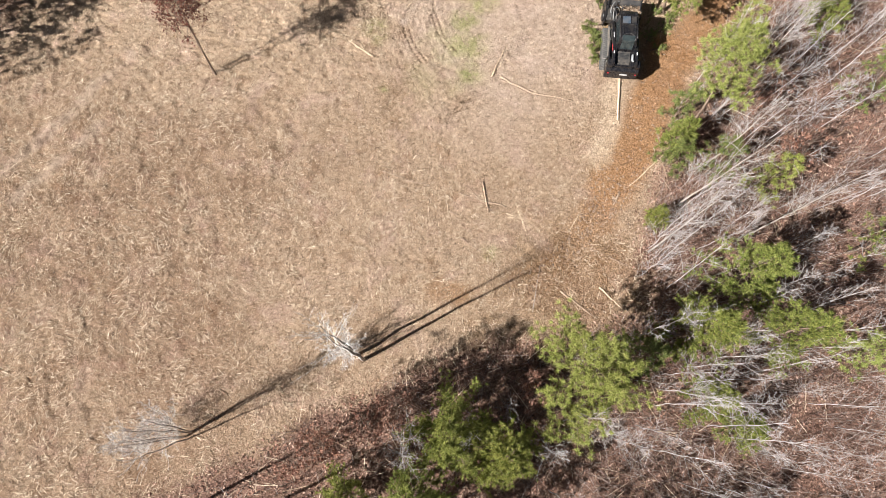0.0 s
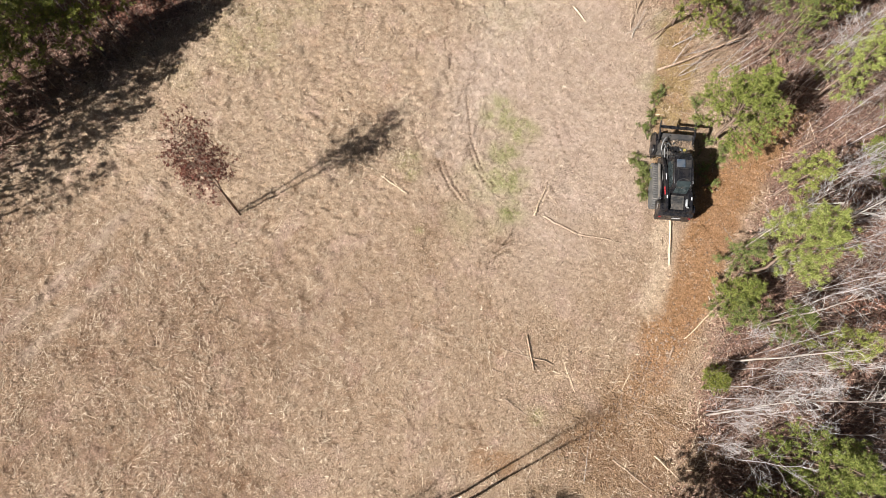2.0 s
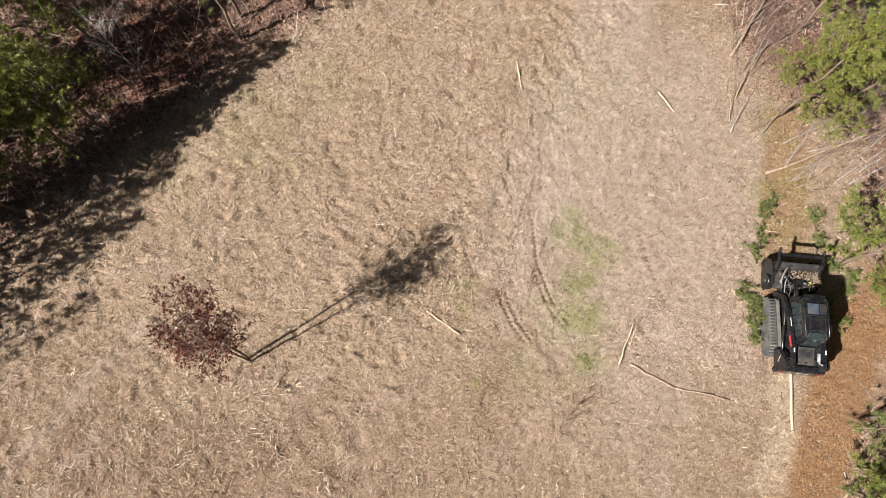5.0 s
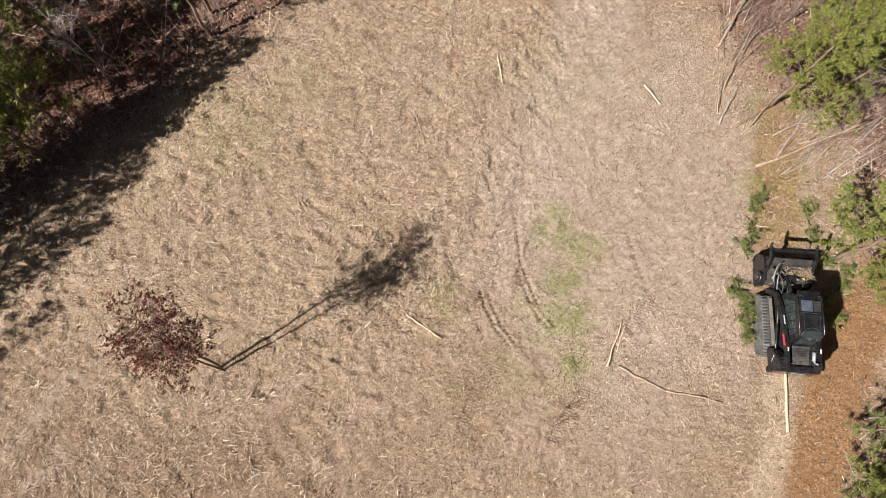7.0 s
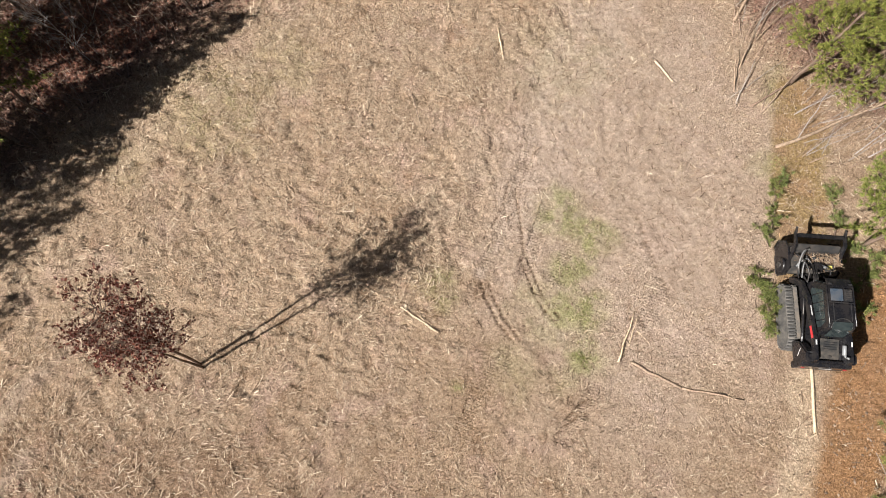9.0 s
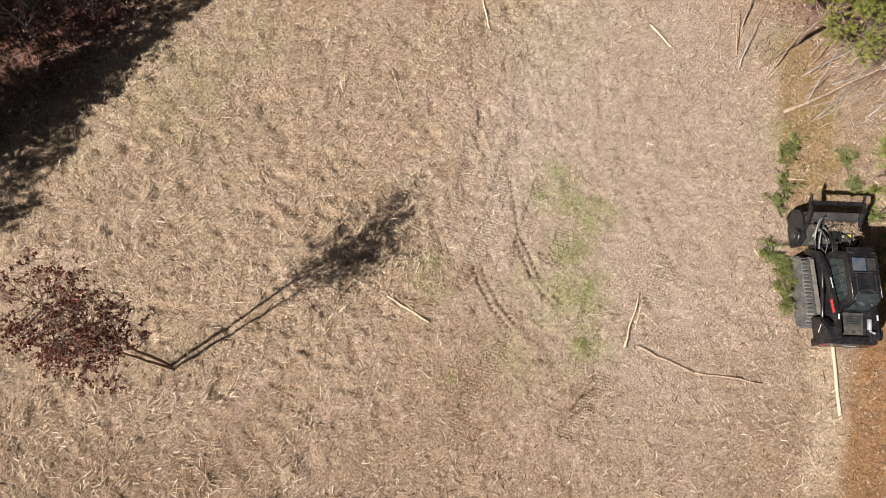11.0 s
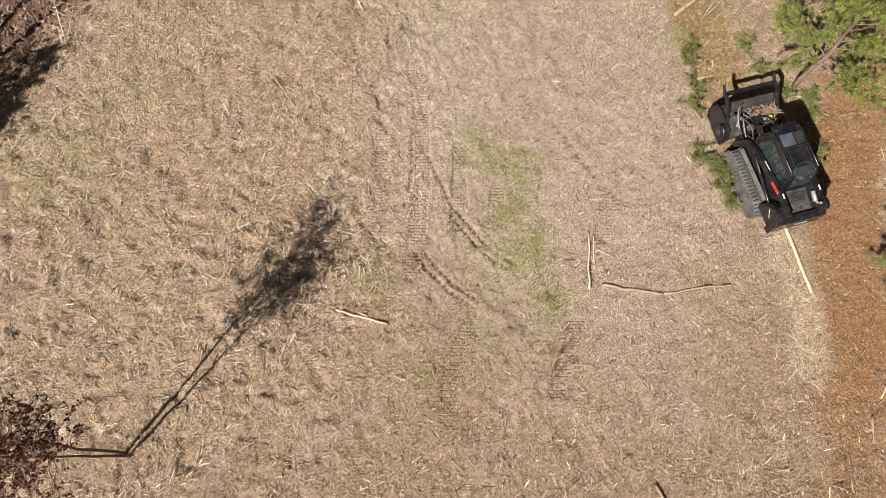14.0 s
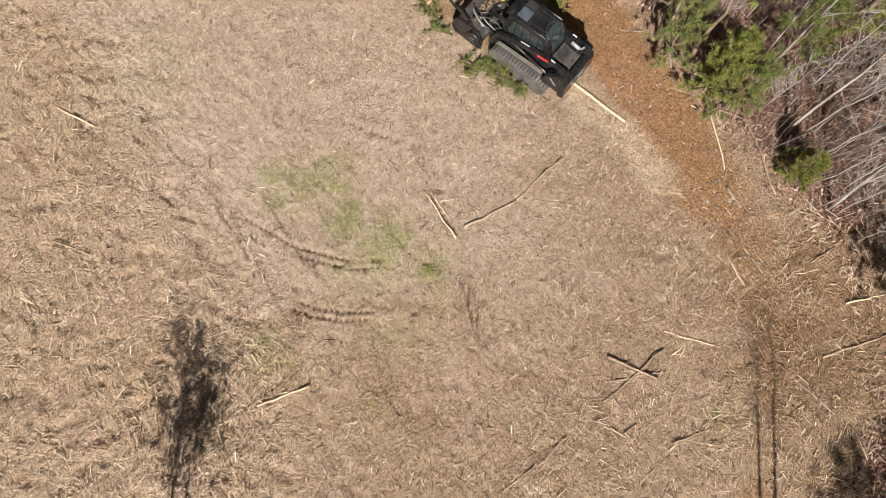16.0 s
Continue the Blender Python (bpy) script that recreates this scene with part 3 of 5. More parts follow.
class Wood:
    """Collects tapered branches."""

    def __init__(self):
        self.rows, self.stems, self.lines = [], [], []

    def trunk(self, pts, r0, r1):
        first = len(self.rows)
        self.limb(pts, r0, r1)
        self.stems += range(first, len(self.rows))
        self.lines.append((np.array(pts), np.linspace(r0, r1, len(pts))))

    def limb(self, pts, r0, r1):
        n = len(pts) - 1
        rr = np.linspace(r0, r1, n + 1)
        for k in range(n):
            self.rows.append((*pts[k], *pts[k + 1], rr[k], rr[k + 1]))

    def mesh(self, name, thick=0.02, trunk=None):
        """The whole, or the trunk's rows alone, or all but those."""
        rows = np.array(self.rows)
        if trunk:
            return [stem_mesh("stem", pts, rad, 7) for pts, rad in self.lines]
        if trunk is not None:
            stem = np.zeros(len(rows), bool)
            stem[self.stems] = True
            rows = rows[stem == trunk]
        chunks = []
        fat = rows[:, 6] > thick
        for sel, sides in ((fat, 7), (~fat, 3)):
            if sel.any():
                q = rows[sel]
                chunks.append(tubes(q[:, :3], q[:, 3:6], q[:, 6], q[:, 7], sides))
        return np_mesh(name, *joined(chunks), smooth=True)


def bare_wood(seed, h, stems=1, spread=0.25, dense=1.0, lean=(0, 0), start=0.3, thick=1.0, foot_out=0.12):
    """Branches of a leafless tree of height h."""
    r = np.random.default_rng(seed)
    w = Wood()
    for s in range(stems):
        az = r.random() * 6.28
        out = (r.uniform(0.1, 1) if stems > 1 else 0.15) * spread * h
        hh = h * r.uniform(0.8, 1.0)
        top = np.array([math.cos(az) * out + lean[0], math.sin(az) * out + lean[1], hh])
        foot = np.array([math.cos(az), math.sin(az), 0]) * (foot_out if stems > 1 else 0)
        foot[2] = -0.15
        trunk = bent(r, foot, top, 9, 0.003)
        r0 = (0.0038 * hh + 0.005) * thick
        w.trunk(trunk, r0, 0.006)
        nb = int(20 * dense * r.uniform(0.8, 1.2))
        for k in range(nb):
            f = start + (0.97 - start) * (k + r.random()) / nb
            i = min(int(f * 9), 8)
            p = trunk[i] + (trunk[i + 1] - trunk[i]) * (f * 9 - i)
            a = r.random() * 6.28
            up = r.uniform(0.9, 2.4)
            ln = hh * (0.26 * (1 - f) + 0.08) * r.uniform(0.6, 1.3)
            d = unit(np.array([math.cos(a), math.sin(a), up]))
            q = p + d * ln
            rb = max(r0 * (1 - f) * 0.5, 0.0075)
            br = bent(r, p, q, 3, 0.014)
            w.limb(br, rb, 0.004)
            for j in range(int(4 * dense) + 1):
                g = r.uniform(0.2, 0.95)
                i2 = min(int(g * 3), 2)
                p2 = br[i2] + (br[i2 + 1] - br[i2]) * (g * 3 - i2)
                d2 = unit(d + r.normal(0, 0.55, 3))
                q2 = p2 + d2 * ln * r.uniform(0.2, 0.5)
                w.limb(bent(r, p2, q2, 2, 0.05), 0.006, 0.0035)
                for m in range(1):
                    d3 = unit(d2 + r.normal(0, 0.6, 3))
                    p3 = p2 + (q2 - p2) * r.uniform(0.3, 0.9)
                    w.rows.append((*p3, *(p3 + d3 * ln * r.uniform(0.12, 0.25)), 0.0045, 0.003))
    return w


def blades(origin, direction, n_each, length, width, spread, seed, broad=False):
    """Tufts of narrow blades at points, fanning round a direction."""
    r = np.random.default_rng(seed)
    o, d = np.repeat(origin, n_each, axis=0), np.repeat(direction, n_each, axis=0)
    n = len(o)
    v = d + r.normal(0, spread, (n, 3))
    v /= np.linalg.norm(v, axis=1, keepdims=True)
    ln = length * r.uniform(0.55, 1.15, n)[:, None]
    side = np.cross(v, r.normal(0, 1, (n, 3)))
    side /= np.linalg.norm(side, axis=1, keepdims=True)
    root = o + r.normal(0, 0.02, (n, 3))
    tip = root + v * ln
    tip[:, 2] -= 0.12 * ln[:, 0]
    w = width * r.uniform(0.7, 1.3, n)[:, None]
    if broad:
        mid = root + v * ln * 0.45
        verts = np.stack([root, mid - side * w / 2, tip, mid + side * w / 2], axis=1).reshape(-1, 3)
        return verts, [np.arange(n * 4).reshape(-1, 4)]
    verts = np.stack([root - side * w / 2, tip, root + side * w / 2], axis=1).reshape(-1, 3)
    return verts, [np.arange(n * 3).reshape(-1, 3)]


def conifer(seed, h, radius, kind="pine", low=0.25, lean=(0, 0), dense=1.0, fine=True):
    """Meshes of trunk with limbs, and crown, of a conifer."""
    r = np.random.default_rng(seed)
    w = Wood()
    trunk = bent(r, (0, 0, -0.15), (lean[0], lean[1], h * 0.97), 8, 0.008)
    w.limb(trunk, min(0.012 * h + 0.015, 0.085), 0.012)
    spots, dirs = [], []
    nl = int((34 if kind == "pine" else 52) * (0.6 + 0.07 * h))
    for k in range(nl):
        f = low + (1 - low) * ((k + r.random()) / nl) ** 0.85
        s = (f - low) / (1 - low)
        if kind == "pine":
            reach = radius * min(1.0, 0.55 + 1.6 * s) * (1 - s) ** 0.55 * r.uniform(0.65, 1.15) + 0.15
            rise = 0.15 + 0.9 * s
        else:
            reach = radius * (1 - s) ** 0.75 * r.uniform(0.6, 1.2) + 0.12
            rise = 0.45 + 0.8 * s
        i = min(int(f * 8), 7)
        p = trunk[i] + (trunk[i + 1] - trunk[i]) * (f * 8 - i)
        a = k * 2.4 + r.normal(0, 0.35)
        d = unit(np.array([math.cos(a), math.sin(a), rise * r.uniform(0.6, 1.2)]))
        q = p + d * reach
        limb = bent(r, p, q, 4, 0.03)
        w.limb(limb, max(0.028 * (1 - s), 0.009), 0.005)
        ns = max(4, int(dense * reach * (8 if kind == "pine" else 12)))
        for j in range(ns):
            g = r.uniform(0.3, 1.0) if j else 1.0
            i2 = min(int(g * 4), 3)
            p2 = limb[i2] + (limb[i2 + 1] - limb[i2]) * (g * 4 - i2)
            side = unit(d * 0.8 + r.normal(0, 0.55, 3) + np.array([0, 0, 0.25]))
            ln = reach * r.uniform(0.10, 0.28) + 0.10
            q2 = p2 + side * ln
            w.rows.append((*p2, *q2, 0.006, 0.004))
            spots.append(q2)
            dirs.append(unit(side + np.array([0, 0, 0.3])))
            if kind != "pine":
                spots.append((p2 + q2) / 2)
                dirs.append(side)
    spots, dirs = np.array(spots), np.array(dirs)
    if kind == "pine":
        v, f = blades(spots, dirs, *((56, 0.20, 0.015) if fine else (24, 0.20, 0.028)), 1.25, seed + 1)
    else:
        v, f = blades(spots, dirs, *((26, 0.16, 0.018) if fine else (12, 0.18, 0.036)), 0.6, seed + 1)
    return w.mesh("trunk"), np_mesh("crown", v, f)


def tree_thing(name, meshes, mats, at, label, category, group="", turn=0.0, scale=1.0):
    """A tree standing at a place of the plan."""
    root = new(name)
    z = float(height(at[0], at[1])[0]) - 0.02
    root.matrix_basis = pose(at[0], at[1], z, 0, 0, turn) @ Matrix.Scale(scale, 4)
    root.empty_display_size = 0.3
    for (pname, me), mat in zip(meshes, mats):
        part(pname, me, mat, root)
    return tagged(root, label, category, group)


GREENS = {"pine": (M_PINE, "pine_tree", "yellow-green needled pine with a bare lower trunk"),
          "cedar": (M_CEDAR, "cedar_tree", "feathery yellow-green cedar on brown leaf litter"),
          "deep": (M_DEEP, "pine_tree", "deep green shaded pine in the dense wood")}


def green(at, h, radius, kind="pine", low=0.25, seed=0, label="", lean=(0, 0), group="evergreens round the clearing", dense=1.0, fine=True):
    mat, name, text = GREENS[kind]
    trunk, crown = conifer(seed + 100, h, radius, "cedar" if kind == "cedar" else "pine", low, lean, dense, fine)
    return tree_thing(name, (("trunk", trunk), ("crown", crown)), (M_BARK, mat), at, label or text, "tree", group)


def on_ground(x, y, dz=0.0):
    return float(height(x, y)[0]) + dz


# evergreens at the south-eastern edge
green((19.1, -12.8), 7.0, 2.6, "pine", 0.42, 1, "round-crowned yellow-green pine at the clearing's edge", dense=2.0)
green((25.4, -7.7), 6.6, 1.75, "cedar", 0.2, 2)
green((23.7, -10.3), 6.6, 1.7, "cedar", 0.2, 3)
green((27.2, -9.9), 6.3, 1.7, "cedar", 0.2, 4)
green((14.3, -15.6), 6.6, 2.1, "cedar", 0.12, 5, dense=1.2)
green((13.2, -18.0), 6.2, 1.5, "cedar", 0.15, 6)
green((16.4, -15.9), 7.0, 1.9, "cedar", 0.15, 7, dense=1.2)
green((24.8, -12.8), 3.8, 1.2, "cedar", 0.1, 8)
green((26.3, -13.8), 3.2, 0.9, "cedar", 0.1, 9)
green((31.2, -10.0), 3.2, 1.2, "pine", 0.2, 10)
green((21.5, -11.6), 5.2, 1.0, "deep", 0.25, 11)
green((10.4, -18.6), 3.4, 1.0, "cedar", 0.1, 12)
# tall pines beyond the southern edge
for k, (x, y, h) in enumerate(((3.1, -20.9, 15.0), (5.2, -21.4, 13.5))):
    green((x, y), h, 1.6, "pine", 0.66, 30 + k, "tall pine with a long bare trunk and a high crown", dense=0.6)
# unseen evergreens added south of these to shade the wood floor north-east of them
for k, (x, y, h) in enumerate(((13.6, -20.6, 9.0), (16.2, -21.2, 10.0), (11.0, -21.4, 9.0), (18.8, -21.8, 9.0), (21.4, -21.0, 8.5), (24.5, -21.5, 8.0))):
    green((x, y), h, 1.7, "deep" if k % 2 else "cedar", 0.25, 130 + k, dense=0.6, fine=False)
# evergreens along the eastern edge
green((23.8, -0.15), 7.5, 1.55, "pine", 0.58, 13, "slender yellow-green pine beside the orange track", lean=(-0.15, 0.45), dense=1.5)
green((25.4, 4.2), 4.4, 0.95, "pine", 0.2, 14)
green((23.2, -1.1), 3.2, 0.85, "cedar", 0.08, 15)
green((23.1, -1.95), 2.6, 0.8, "deep", 0.06, 16, "low deep green young pine beside the orange track")
green((23.3, 0.6), 3.0, 0.7, "deep", 0.1, 27, "low deep green young pine beside the orange track")
green((24.9, -2.2), 3.9, 0.9, "deep", 0.1, 28)
green((22.6, -4.9), 1.6, 0.5, "cedar", 0.05, 29, "knee-high cedar seedling at the wood's edge")
green((26.9, -3.0), 4.4, 0.9, "pine", 0.15, 26)
green((30.0, 6.4), 2.9, 1.1, "cedar", 0.1, 17)
green((22.6, 6.7), 6.3, 2.0, "cedar", 0.22, 18, "yellow-green cedar leaning over the loader", lean=(-0.45, 0.1), dense=1.2)
green((20.2, 12.9), 6.9, 1.9, "cedar", 0.2, 19)
green((22.6, 13.4), 6.2, 1.7, "deep", 0.2, 20)
green((23.8, 15.8), 6.8, 1.8, "cedar", 0.2, 21)
green((20.9, 17.0), 6.5, 1.7, "cedar", 0.2, 22)
green((27.4, 9.6), 5.2, 1.4, "pine", 0.2, 23)
for k, (x, y, h, rad, kind) in enumerate([(24.8, 11.6, 5.2, 1.4, "deep"), (26.3, 13.2, 6.2, 1.6, "cedar"), (29.2, 11.4, 6.0, 1.5, "pine"), (27.6, 16.2, 7.0, 1.8, "deep"), (30.6, 8.4, 4.4, 1.2, "cedar"), (31.4, 2.2, 5.0, 1.3, "deep"), (19.4, 19.6, 6.4, 1.6, "deep"), (31.6, -5.2, 4.6, 1.2, "deep")]):
    green((x, y), h, rad, kind, 0.2, 270 + k, dense=0.65, fine=False)
# evergreens of the north-western wood
for k, (x, y, h, rad, kind) in enumerate([(-10.0, 6.2, 7.0, 1.7, "cedar"), (-8.0, 8.6, 7.4, 1.8, "cedar"), (-3.4, 14.6, 8.6, 1.2, "pine"), (-11.9, 9.6, 8.0, 1.9, "cedar"),
                                         (-9.4, 12.4, 8.2, 1.8, "cedar"), (-13.2, 4.4, 7.2, 1.7, "deep"), (-14.5, 7.2, 8.4, 1.9, "cedar"), (-6.2, 15.6, 8.4, 1.7, "cedar"),
                                         (-12.4, 14.0, 8.6, 2.0, "deep"), (-15.8, 11.0, 8.8, 2.0, "cedar"), (-1.0, 18.0, 8.4, 1.6, "deep"), (-9.0, 17.4, 9.0, 1.9, "cedar"), (-16.6, 0.6, 7.6, 1.5, "cedar"),
                                         (-3.6, 19.6, 8.6, 1.7, "cedar"), (-17.6, 4.4, 8.4, 1.9, "deep"), (-14.6, -2.6, 6.0, 1.1, "pine")]):
    green((x, y), h, rad, kind, 0.3, 40 + k, dense=0.82, fine=False)
# further evergreens; some are added only to shade the floor and lit edge
for k, (x, y, h, rad, kind) in enumerate([(-14.3, 0.2, 10.0, 1.7, "pine"), (-14.2, 2.4, 10.0, 1.7, "cedar"), (-15.8, 2.6, 11.0, 1.9, "deep"), (-12.2, 4.6, 8.2, 1.5, "deep"), (-14.6, -4.2, 8.4, 1.5, "pine"), (-16.4, -1.4, 11.0, 1.9, "deep"),
                                         (-16.8, 7.0, 9.5, 1.9, "cedar"), (-13.6, 11.6, 9.0, 1.8, "deep"), (-10.6, 15.2, 9.0, 1.8, "cedar"), (-3.9, 16.6, 8.2, 1.4, "deep"), (-13.4, -0.6, 8.5, 1.6, "cedar"), (-11.4, 2.8, 7.2, 1.3, "deep"), (-10.6, 4.7, 7.2, 1.6, "cedar"), (-12.6, 3.2, 7.6, 1.6, "cedar"), (-3.2, 13.6, 9.0, 1.1, "deep"), (-5.2, 15.0, 8.6, 1.4, "deep"), (-8.6, 7.4, 6.6, 1.3, "cedar"), (-11.2, 8.0, 8.0, 1.6, "deep"), (-9.6, 9.2, 6.8, 1.2, "deep"), (-13.4, 8.4, 8.6, 1.6, "deep")]):
    green((x, y), h, rad, kind, 0.3, 240 + k, dense=0.65, fine=False)

# leafless saplings: a few shapes, each copied
BARE = []
for k, (h, dense, start) in enumerate([(6.5, 1.0, 0.25), (7.5, 0.8, 0.35), (5.2, 1.2, 0.2), (8.0, 0.9, 0.4), (4.2, 1.1, 0.15), (7.0, 0.7, 0.3)]):
    wood = bare_wood(300 + k, h, 1, 0.25, dense, (0.3 * math.cos(k), 0.3 * math.sin(k)), start, 0.75)
    BARE.append((wood.mesh("trunk", trunk=True)[0], wood.mesh("crown", trunk=False)))


def sapling(x, y, k, turn, scale, mat_key="grey"):
    trunk, crown = BARE[k % len(BARE)]
    root = new("bare_sapling")
    root.matrix_basis = pose(x, y, on_ground(x, y, -0.02), 0, 0, turn) @ Matrix.Scale(scale, 4)
    part("trunk", trunk, M_SAPLING, root)
    part("crown", crown, M_SAPLING, root)
    return tagged(root, "leafless pale grey sapling with fine twigs", "tree", "bare saplings in the wood")


r = np.random.default_rng(77)
spots = [(22.5, -6.2), (22.9, -5.6), (23.3, -5.0), (22.7, -6.7), (23.4, -6.4), (23.9, -5.4), (23.7, -4.2), (24.3, -4.6), (24.0, -2.9), (24.6, -3.5), (25.0, -1.9), (23.9, 1.3), (24.4, 1.9),
         (24.6, 0.2), (25.6, 0.9), (26.3, -0.6), (24.7, -6.0), (25.6, -4.0), (22.2, -7.6), (25.3, -11.0), (24.4, -11.5), (26.2, -11.8), (22.4, -14.3), (23.2, -15.2), (21.6, -15.0), (24.3, -16.4), (25.6, -17.5)]
while len(spots) < 215:
    x, y = r.uniform(19, 37), r.uniform(-24, 12)
    e = float(in_clearing(x, y))
    if e > -1.2 or min(math.hypot(x - a, y - b) for a, b in spots) < 0.6:
        continue
    spots.append((x, y))
while len(spots) < 280:
    x, y = r.uniform(-20, 6), r.uniform(-4, 24)
    if float(in_clearing(x, y)) > -1.6 or min(math.hypot(x - a, y - b) for a, b in spots) < 0.9:
        continue
    spots.append((x, y))
while len(spots) < 305:
    x, y = r.uniform(4, 19), r.uniform(-25, -14)
    if float(in_clearing(x, y)) > -1.0 or min(math.hypot(x - a, y - b) for a, b in spots) < 0.9:
        continue
    spots.append((x, y))
for k, (x, y) in enumerate(spots):
    sapling(x, y, int(r.integers(0, 6)), r.uniform(0, 360), r.uniform(0.7, 1.1))

# many-stemmed bare trees and red-leaved oaks at the clearing's edge
def bare_tree(at, wood, label, mat=M_GREY, name="bare_tree"):
    stems = wood.mesh("stem", trunk=True)
    tree_thing(name, (*((("trunk" if len(stems) == 1 else "stem"), me) for me in stems), ("crown", wood.mesh("crown", trunk=False))), (*[mat] * len(stems), M_BLEACHED if mat is M_GREY else M_GREY), at, label, "tree" if name == "bare_tree" else "shrub")


bare_tree((9.9, -13.15), bare_wood(501, 11.0, 2, 0.03, 0.8, (0.1, 0.2), 0.62, 2.1, 0.2), "leafless pale grey tree of two tall thin stems")
bare_tree((9.3, -12.75), bare_wood(511, 2.6, 12, 0.55, 0.9, (0, 0), 0.15, 0.7, 0.12), "dense twiggy pale shrub beside a bare tree", name="bare_shrub")
bare_tree((3.05, -17.4), bare_wood(502, 7.0, 5, 0.16, 1.0, (-0.1, 0.15), 0.4, 1.35, 0.16), "leafless grey tree forked into five stems")
bare_tree((2.2, -17.1), bare_wood(512, 2.6, 9, 0.6, 0.8, (0, 0), 0.15, 0.6, 0.15), "low twiggy grey shrub under a bare tree", name="bare_shrub")


for k, (x, y, h, lx, ly) in enumerate(((23.4, 0.95, 8.5, 0.2, 0.5), (23.7, -3.9, 9.0, 0.7, 0.2), (25.4, 1.2, 9.5, 0.2, 0.5), (24.5, -2.2, 7.5, 0.3, 0.2), (22.5, -6.4, 8.0, 0.8, 0.9), (26.6, -5.2, 9.0, 0.3, 0.1))):
    bare_tree((x, y), bare_wood(520 + k, h, 1, 0.1, 0.9, (lx, ly), 0.45, 1.7), "tall leafless tree with a smooth grey trunk", M_TRUNK)


def oak(at, seed, stems, reach, n, leaf, mat, label, low=0.5, stout=1.0):
    r = np.random.default_rng(seed)
    w = Wood()
    spots, dirs = [], []
    for k, (tx, ty, h) in enumerate(stems):
        trunk = bent(r, (0.12 * k, -0.08 * k, -0.15), (tx, ty, h), 9, 0.002)
        w.limb(trunk, 0.0085 * h * stout, 0.008)
        for j in range(n):
            f = r.uniform(low, 1.0)
            i = min(int(f * 9), 8)
            p = trunk[i] + (trunk[i + 1] - trunk[i]) * (f * 9 - i)
            a = r.random() * 6.28
            d = unit(np.array([math.cos(a), math.sin(a), r.uniform(0.1, 0.8)]))
            ln = r.uniform(0.45, 1.0) * reach * (1.25 - 0.55 * f)
            br = bent(r, p, p + d * ln, 3, 0.05)
            w.limb(br, 0.014, 0.004)
            for m in range(9):
                p2 = br[0] + (br[-1] - br[0]) * r.uniform(0.3, 1.0)
                q2 = p2 + unit(d + r.normal(0, 0.7, 3)) * r.uniform(0.12, 0.35)
                w.rows.append((*p2, *q2, 0.005, 0.003))
                spots.append(q2)
                dirs.append(unit(r.normal(0, 1, 3)))
    v, f = blades(np.array(spots), np.array(dirs), 7, leaf, leaf * 0.55, 0.9, seed + 1, True)
    tree_thing("oak_tree", (("trunk", w.mesh("trunk")), ("crown", np_mesh("crown", v, f))), (M_BARK, mat), at, label, "tree")


oak((0.05, 0), 9, ((0.15, 0.95, 7.0), (0.4, 0.35, 6.1)), 1.65, 52, 0.085, M_REDLEAF, "twin-stemmed young oak with withered dark red leaves", 0.6, 0.95)
for k, (x, y, h) in enumerate(((11.0, -15.8, 4.6), (12.0, -14.9, 3.4), (9.4, -16.9, 4.0), (8.2, -17.6, 3.0), (17.6, -13.6, 3.2), (26.8, 1.6, 3.8), (28.4, -1.4, 3.4))):
    oak((x, y), 20 + k, ((0.1, 0.2, h),), 1.1, 20, 0.10, M_BROWNLEAF, "young oak holding dry pinkish-brown leaves", 0.25)

# ---------------------------------------------------------------- ground cover
def spread_points(n, box, seed, keep):
    r = np.random.default_rng(seed)
    x, y = r.uniform(box[0], box[1], n), r.uniform(box[2], box[3], n)
    ok = keep(x, y, r)
    return x[ok], y[ok]


x, y = spread_points(205000, (-14, 27, -22, 21), 5, lambda x, y, r: (in_clearing(x, y) > -0.4) & (r.random(len(x)) < (0.3 + 0.7 * fbm(x, y, 0.8, 71, 3)) * (1 - 0.5 * packed(x, y))) & (off_soil(x, y) | (r.random(len(x)) < 0.25)))
q = np.random.default_rng(6)
scattered("wood_chips", x, y, 0.05 + 0.22 * q.random(len(x)) ** 2.4, 0.008 + 0.019 * q.random(len(x)) ** 1.8, M_CHIP, "pale shredded wood slivers strewn over the clearing", "mulch", seed=8, tilt=0.32)
x, y = spread_points(15000, (-14, 27, -22, 21), 15, lambda x, y, r: (in_clearing(x, y) > -0.4))
scattered("twig_scraps", x, y, 0.08 + 0.3 * q.random(len(x)) ** 2, 0.012 + 0.018 * q.random(len(x)), M_CHIP_DARK, "dark broken twigs lying in the mulch", "twigs", seed=18)
x, y = spread_points(16000, (-18, 34, -23, 21), 16, lambda x, y, r: (in_clearing(x, y) < 0.3) & (in_clearing(x, y) > -9))
scattered("fallen_branches", x, y, 0.3 + 1.1 * q.random(len(x)) ** 2, 0.012 + 0.016 * q.random(len(x)), M_CHIP, "thin fallen twigs on the wood's floor", "twigs", tilt=0.3, lift=0.03, seed=19)


